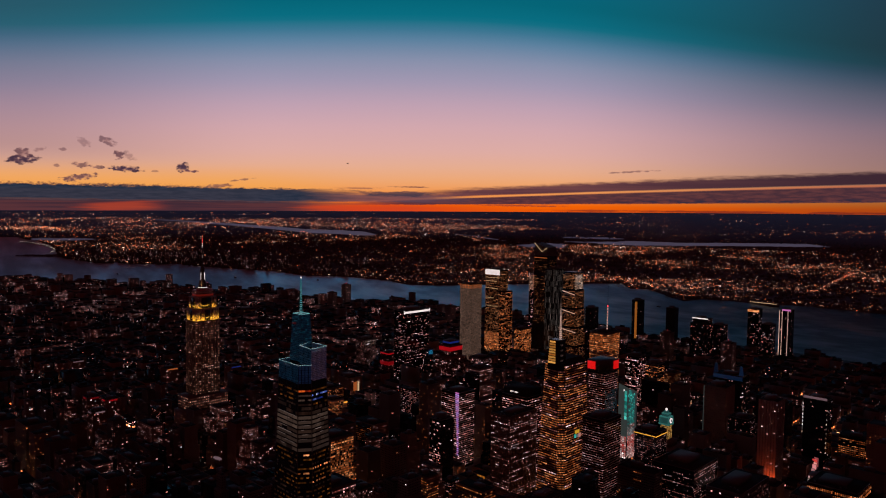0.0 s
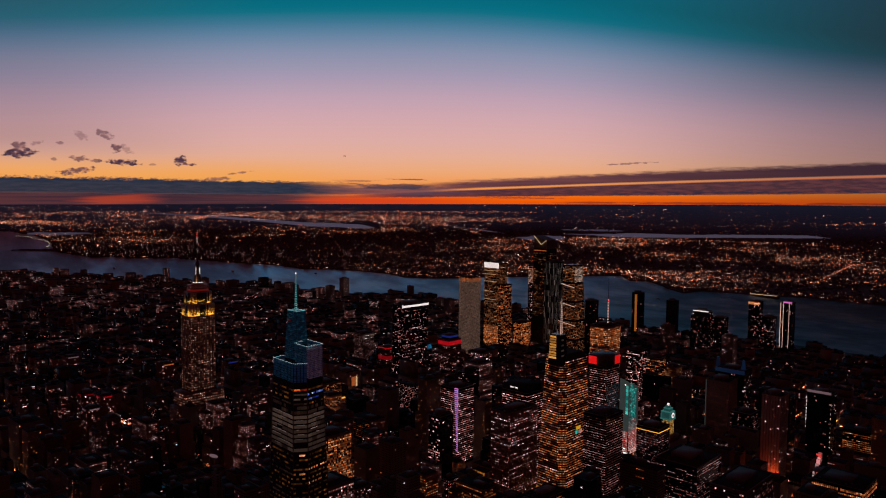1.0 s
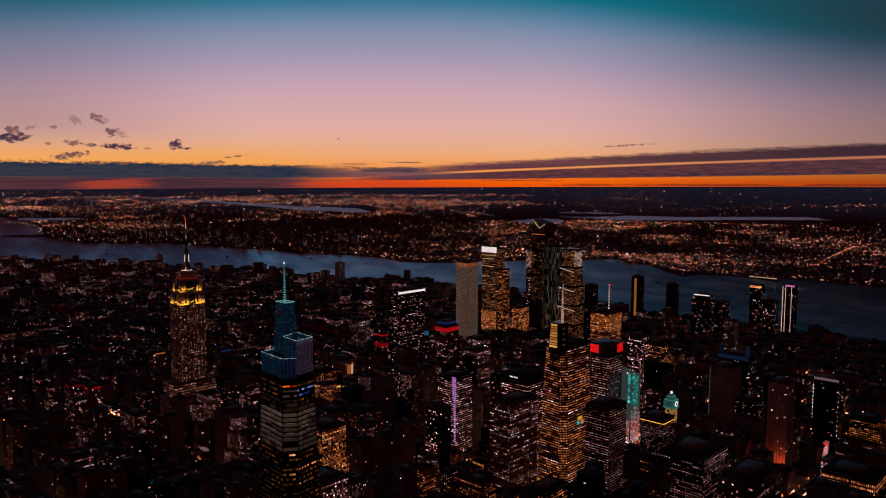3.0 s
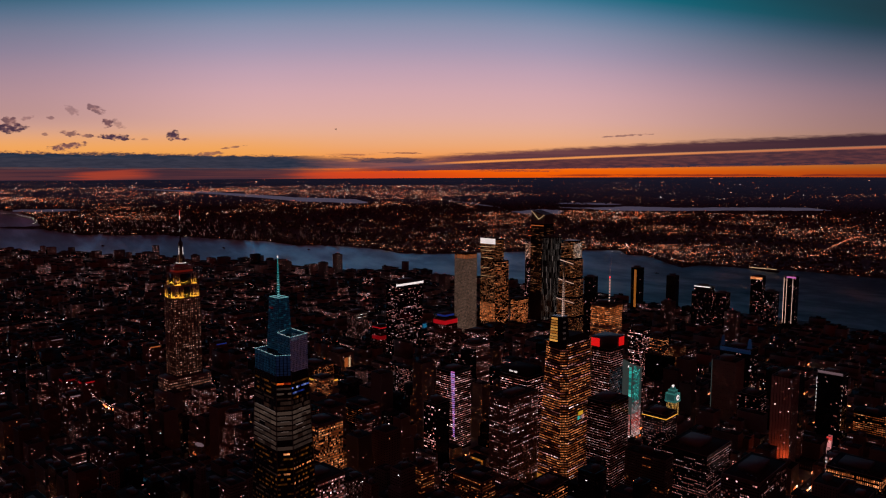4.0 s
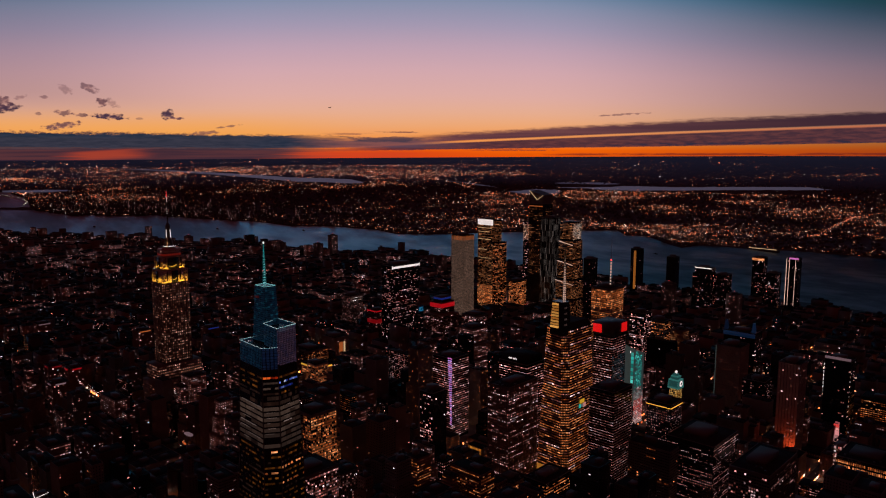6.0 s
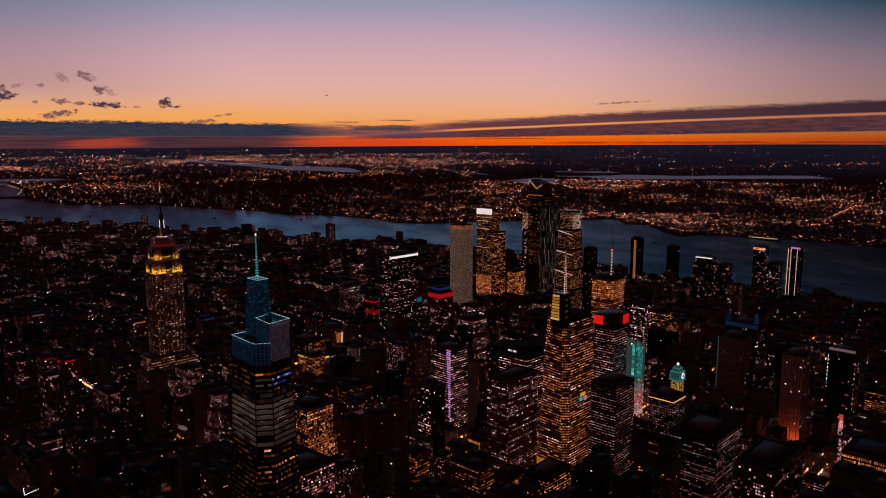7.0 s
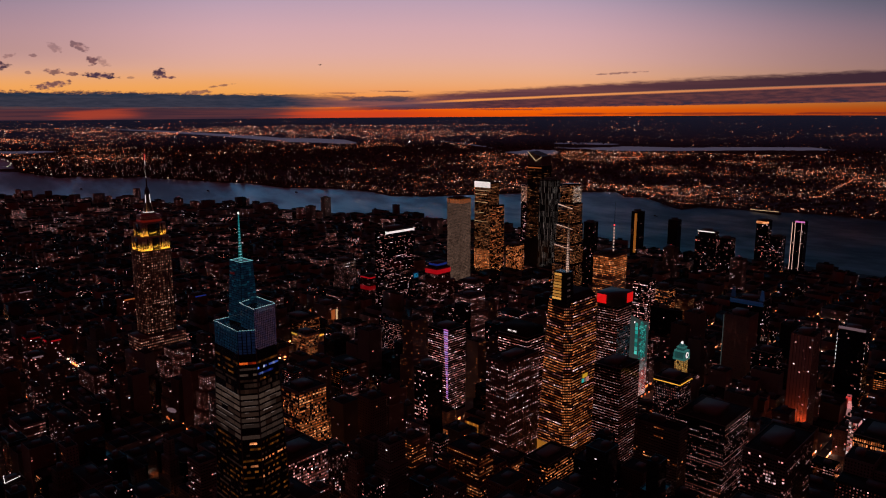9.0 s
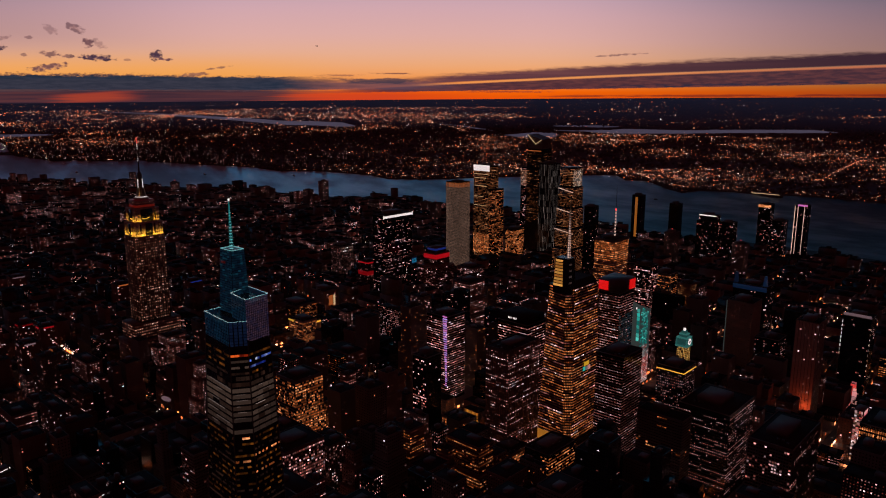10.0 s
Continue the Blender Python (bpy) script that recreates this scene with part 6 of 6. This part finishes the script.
# lit shopfronts along the blocks
fronts = Geo()
rows = []
for x0, x1, y0, y1, _, _ in slab_rows:
    if bearing((x0 + x1) / 2, (y0 + y1) / 2)[1] > 2600:
        continue
    for y in np.arange(y0 + 6, y1 - 10, 7.0):
        if rng.random() < 0.4:
            rows.append((x1 - 3.3, x1 - 2.95, y, y + 5.5, 0.8, 4.4))
        if rng.random() < 0.25:
            rows.append((x0 + 2.95, x0 + 3.3, y, y + 5.5, 0.8, 4.4))
    for x in np.arange(x0 + 5, x1 - 8, 7.0):
        if rng.random() < 0.6:
            rows.append((x, x + 5.5, y0 + 4.6, y0 + 4.95, 0.8, 4.6))
        if rng.random() < 0.4:
            rows.append((x, x + 5.5, y1 - 4.95, y1 - 4.6, 0.8, 4.6))
tagged(part("shopfronts", fronts.boxes(rows), M["shop"]), "orange and white lit shopfronts at street level", "shopfronts", kind="stuff")

# bright screens along the theatre street
r = np.random.default_rng(21)
for k in range(18):
    x, y = 306 - (k // 2) * 5.2 + r.uniform(-2, 2), 840 + (k // 2) * 20 + (k % 2) * 4
    w, z, h = r.uniform(5, 9), 2 + (k % 2) * 22, r.uniform(14, 24)
    t = thing("billboard", x, y, 0, "bright pinkish plain street billboard on a steel frame", "billboard", "street billboards")
    part("screen", Geo().box(-w / 2, w / 2, -0.3, 0.0, z, z + h), M["screen_rose"] if r.random() < 0.6 else M["screen_red"], t, "glowing plain screen")
    part("frame", Geo().box(-w / 2 - 0.3, w / 2 + 0.3, 0.0, 0.6, 0.16, z + h + 0.4), M["metal"], t)


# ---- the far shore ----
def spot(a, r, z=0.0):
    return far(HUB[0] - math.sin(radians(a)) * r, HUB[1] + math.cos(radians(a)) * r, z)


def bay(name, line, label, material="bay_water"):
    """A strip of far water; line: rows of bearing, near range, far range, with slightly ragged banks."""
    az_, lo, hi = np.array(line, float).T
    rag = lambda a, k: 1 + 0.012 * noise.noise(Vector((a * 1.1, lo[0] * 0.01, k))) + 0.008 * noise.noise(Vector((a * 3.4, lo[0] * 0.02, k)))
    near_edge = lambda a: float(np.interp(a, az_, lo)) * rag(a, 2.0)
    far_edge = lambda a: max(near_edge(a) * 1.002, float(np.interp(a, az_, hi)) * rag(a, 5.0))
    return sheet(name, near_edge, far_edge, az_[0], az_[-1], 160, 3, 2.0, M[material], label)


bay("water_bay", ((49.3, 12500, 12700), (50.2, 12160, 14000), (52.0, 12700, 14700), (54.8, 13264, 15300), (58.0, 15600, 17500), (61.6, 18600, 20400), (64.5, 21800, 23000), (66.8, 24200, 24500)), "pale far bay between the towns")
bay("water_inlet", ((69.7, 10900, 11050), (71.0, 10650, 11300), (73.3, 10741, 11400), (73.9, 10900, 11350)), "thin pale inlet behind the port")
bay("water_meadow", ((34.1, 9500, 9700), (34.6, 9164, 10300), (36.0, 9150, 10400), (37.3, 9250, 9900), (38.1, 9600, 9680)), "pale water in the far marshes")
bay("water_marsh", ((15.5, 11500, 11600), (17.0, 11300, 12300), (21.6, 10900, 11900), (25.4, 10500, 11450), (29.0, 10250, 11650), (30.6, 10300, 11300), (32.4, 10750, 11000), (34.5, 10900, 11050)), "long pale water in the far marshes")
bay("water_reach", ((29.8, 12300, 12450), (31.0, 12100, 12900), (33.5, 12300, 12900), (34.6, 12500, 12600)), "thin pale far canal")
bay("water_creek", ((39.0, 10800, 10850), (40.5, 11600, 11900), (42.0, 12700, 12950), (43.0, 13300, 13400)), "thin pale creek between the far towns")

far_lamps, far_houses, far_lit = Geo(), Geo(), Geo()
rows_lamp, rows_house = [], []
r = np.random.default_rng(17)
WATERS = ((49.5, 54.5, 12300, 14700), (54.5, 58.5, 14000, 16600), (58.5, 62.0, 16500, 19500), (62.0, 66.0, 20000, 23200), (34.3, 38.0, 9150, 10400), (16.0, 34.0, 10500, 11900), (70.0, 74.0, 10700, 11400))


def density(x, y, a, d):
    """How many lamps burn round a place of the far country, from 0 to 1."""
    v = noise.noise(Vector((x * 0.00035, y * 0.00035, 0.3))) + 0.7 * noise.noise(Vector((x * 0.0011, y * 0.0011, 4.0))) + 0.5 * noise.noise(Vector((x * 0.004, y * 0.004, 9.0)))
    if any(w0 < a < w1 and r0 < d < r1 for w0, w1, r0, r1 in WATERS):
        return 0.0
    if d > 26500:
        base = 0.06
    elif d > 15500:                    # the bright towns on the plain
        base = 2.4 if 42 < a < 69 and 15500 < d < 26500 else 0.95 if a > 41 else 0.12 + 0.8 * max(0.0, (a - 35) / 6)
    elif a > 40:
        base = 0.24 if d > 7800 else 0.30
        if d > 10500 and a < 49:
            base = 0.6
        if d > 10000 and a > 64:
            base = 0.5                 # the port
        if a > 58 and d < 8200:
            base = 0.26                # towers along the water
    else:
        base = 0.04 if d > 9800 else (0.62 if d > 6000 else 0.42)   # dark marshes, then the towns
        if 25.5 < a < 31 and 5450 < d < 6250 or a < 20 and 4390 < d < 5000:
            base = 0.01                # wooded ridge
    heap = min(1.6, max(0.0, 0.32 + 1.45 * v))
    return min(1.0, max(0.0, base) * (0.10 + 1.9 * heap * heap))


tries = 0
while len(rows_lamp) < 17500 and tries < 150000:
    tries += 1
    a = r.uniform(9, 79)
    shore = far_r(a)
    dep = r.uniform(0.0138, EYE / (shore + 50))
    d = EYE / dep
    for _ in range(3):
        d = (EYE + d * d / 17.0e6 * 1.15) / dep
    if d > 60000:
        continue
    x, y = HUB[0] - math.sin(radians(a)) * d, HUB[1] + math.cos(radians(a)) * d
    if d < 13000:                      # lamps line up along the streets of the nearer towns
        tilt = 1.3 if a < 40 else 0.15
        c, s = math.cos(tilt), math.sin(tilt)
        u, v = x * c + y * s, -x * s + y * c
        pick = r.random()
        if pick < 0.2:
            u = round(u / 310) * 310 + r.normal(0, 6)
        elif pick < 0.62:
            v = round(v / 150) * 150 + r.normal(0, 6)
        x, y = u * c - v * s, u * s + v * c
    if r.random() > density(x, y, a, d):
        continue
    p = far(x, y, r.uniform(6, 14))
    size = r.uniform(0.8, 1.3) * (1.4 if r.random() < 0.05 else 1.0)
    rows_lamp.append((p[0] - size, p[0] + size, p[1] - size, p[1] + size, p[2], p[2] + size * 1.5))
# two highways climbing the ridge, and the bright road through the marshes
for (a0, d0), (a1, d1), count, wide in (((16.0, 5229), (14.9, 5955), 90, 60), ((14.9, 5955), (14.2, 6539), 80, 45), ((14.2, 6539), (12.4, 7250), 80, 40), ((40.8, 10300), (43.0, 13000), 60, 50), ((41.5, 10100), (40.6, 12400), 50, 40), ((28.1, 8713), (30.2, 8560), 70, 14)):
    for k in range(count):
        f = (k + r.random()) / count
        p = spot(a0 + (a1 - a0) * f, d0 + (d1 - d0) * f + r.normal(0, wide), 9)
        size = r.uniform(0.55, 1.1)
        rows_lamp.append((p[0] - size, p[0] + size, p[1] - size, p[1] + size, p[2], p[2] + size * 1.5))
# lamps along the water's edge
for k in range(420):
    a = r.uniform(10, 73)
    p = spot(a, far_r(a) + r.uniform(8, 60), 5)
    s = r.uniform(0.5, 1.3)
    rows_lamp.append((p[0] - s, p[0] + s, p[1] - s, p[1] + s, p[2], p[2] + s * 1.5))
# dark houses and a few taller blocks near the water
for k in range(5200):
    a = r.uniform(9, 79)
    d = far_r(a) + 40 + r.random() ** 1.8 * 9000
    if any(w0 < a < w1 and r0 * 0.97 < d < r1 * 1.03 for w0, w1, r0, r1 in WATERS):
        continue
    p = spot(a, d, 0)
    w, h = r.uniform(6, 16) * p[3], r.uniform(7, 16) * p[3]
    rows_house.append((p[0] - w, p[0] + w, p[1] - w * 0.7, p[1] + w * 0.7, p[2] - 6, p[2] + h))
for k in range(170):
    a = r.choice((r.uniform(50, 72), r.uniform(56, 70), r.uniform(14, 50)))
    d = far_r(a) + 60 + r.random() ** 1.5 * 1600
    p = spot(a, d, 0)
    w, h = r.uniform(10, 18) * p[3], (r.uniform(22, 75) if a > 50 else r.uniform(18, 40)) * p[3]
    rows_house.append((p[0] - w, p[0] + w, p[1] - w, p[1] + w, p[2] - 6, p[2] + h))
    panes(far_lit, p[0] - w, p[0] + w, p[1] - w, p[1] + w, p[2] + 2, p[2] + h - 1, 3.6, 3.0, 0.13, (0.55, 0.5), sides="ne")
far_lamps.boxes(rows_lamp)
far_houses.boxes(rows_house)
tagged(part("far_street_lamps", far_lamps, M["far_lamp"]), "countless orange and white lamps of the far shore", "lamps", kind="stuff")
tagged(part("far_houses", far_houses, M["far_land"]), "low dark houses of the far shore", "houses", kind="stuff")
tagged(part("far_lit_windows", far_lit, M["lit"]), "small lit windows on the far waterfront", "windows", kind="stuff")

# lit curve of the harbour causeway, and the low island before it
BEND = ((74.55, 10359), (73.89, 10181), (73.4, 9754), (73.0, 9363), (72.68, 9003), (72.52, 8677), (72.61, 8289), (72.79, 8115))
t = thing("causeway", *spot(73.0, 9300, 0)[:3], "long curved causeway with a row of white lamps", "causeway")
for k in range(43):
    f = k / 6
    i = min(6, int(f))
    q = spot(BEND[i][0] + (BEND[i + 1][0] - BEND[i][0]) * (f - i), BEND[i][1] + (BEND[i + 1][1] - BEND[i][1]) * (f - i), 4)
    o = Vector(q[:3]) - Vector(t.location)
    if k:
        part("deck", Geo().bar(prev, o, 1.6), M["concrete"], t)
    part("lamp", Geo().box(o.x - 0.6, o.x + 0.6, o.y - 0.6, o.y + 0.6, o.z + 1, o.z + 2.2), M["white_light2"], t, "white causeway lamp")
    prev = o
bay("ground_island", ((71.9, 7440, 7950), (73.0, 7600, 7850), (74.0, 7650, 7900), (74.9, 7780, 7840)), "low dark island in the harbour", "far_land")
for k in range(70):
    p = spot(r.uniform(71.9, 74.5), r.uniform(7640, 7880), 6)
    part("harbour_lamp", Geo().box(p[0] - 0.6, p[0] + 0.6, p[1] - 0.6, p[1] + 0.6, p[2] - 3, p[2] + 1), M["far_lamp"], t)

# ferry pier with white canopy light
q = spot(19.6, far_r(19.6) - 25, 0)
t = thing("ferry_pier", q[0], q[1], q[2] - 2, "long ferry pier with bright white canopy light", "pier")
part("deck", Geo().box(-75, 75, -12, 12, -4, 3), M["concrete"], t)
part("roof", Geo().box(-70, 70, -10, 10, 10, 11.5), M["metal"], t)
part("canopy_light", Geo().box(-68, 68, -10.6, -10.1, 7, 9.5), M["gold_line"], t, "pale row of canopy light")
for u in range(-70, 71, 20):
    part("post", Geo().box(u - 0.4, u + 0.4, -9, -8.2, 3, 10), M["metal"], t)

# boats on the river
for a, f, l in ((60.2, 0.52, 40), (53.9, 0.75, 26), (48.0, 0.3, 22), (68.5, 0.4, 30), (27.0, 0.6, 20)):
    d = near_r(a) + (far_r(a) - near_r(a)) * f
    q = spot(a, d, -2.6)
    t = thing("boat", q[0], q[1], q[2], "small dark boat with a low cabin on the river", "boat", "river boats")
    l *= q[3]
    part("hull", Geo().loft([[(-l * 0.5, -3, -1), (l * 0.35, -3, -1), (l * 0.5, 0, -1), (l * 0.35, 3, -1), (-l * 0.5, 3, -1)], [(-l * 0.52, -4, 2), (l * 0.38, -4, 2), (l * 0.56, 0, 2.6), (l * 0.38, 4, 2), (-l * 0.52, 4, 2)]]), M["metal"], t)
    part("cabin", Geo().box(-l * 0.3, l * 0.15, -2.4, 2.4, 2, 5), M["concrete"], t)
    part("lamp", Geo().box(-0.5, 0.5, -0.5, 0.5, 5, 6), M["far_lamp"], t, "small boat lamp")

# dark helicopter over the river
hx, hy, hz = -1408.4, 1198.4, 663.0
t = thing("helicopter", hx, hy, hz, "small dark helicopter hovering over the river", "helicopter")
part("body", Geo().loft([[(-3, -0.6, -0.6), (-3, 0.6, -0.6), (-3, 0.6, 0.6), (-3, -0.6, 0.6)], [(0, -1.4, -1.2), (0, 1.4, -1.2), (0, 1.4, 1.2), (0, -1.4, 1.2)], [(3, -1.3, -1.1), (3, 1.3, -1.1), (3, 1.3, 1.0), (3, -1.3, 1.0)], [(5, -0.4, -0.8), (5, 0.4, -0.8), (5, 0.4, 0), (5, -0.4, 0)]]), M["metal"], t)
part("tail_boom", Geo().bar((-3, 0, 0.2), (-9, 0, 0.6), 0.5), M["metal"], t)
part("tail_fin", Geo().box(-9.2, -8.2, -0.1, 0.1, 0.4, 2.4), M["metal"], t)
for k in range(4):
    a = k * math.pi / 2 + 0.4
    part("rotor_blade", Geo().bar((0, 0, 1.7), (6 * math.cos(a), 6 * math.sin(a), 1.7), 0.25), M["metal"], t)
part("skid", Geo().bar((-2, -1.2, -1.9), (3, -1.2, -1.9), 0.2), M["metal"], t)
part("skid", Geo().bar((-2, 1.2, -1.9), (3, 1.2, -1.9), 0.2), M["metal"], t)
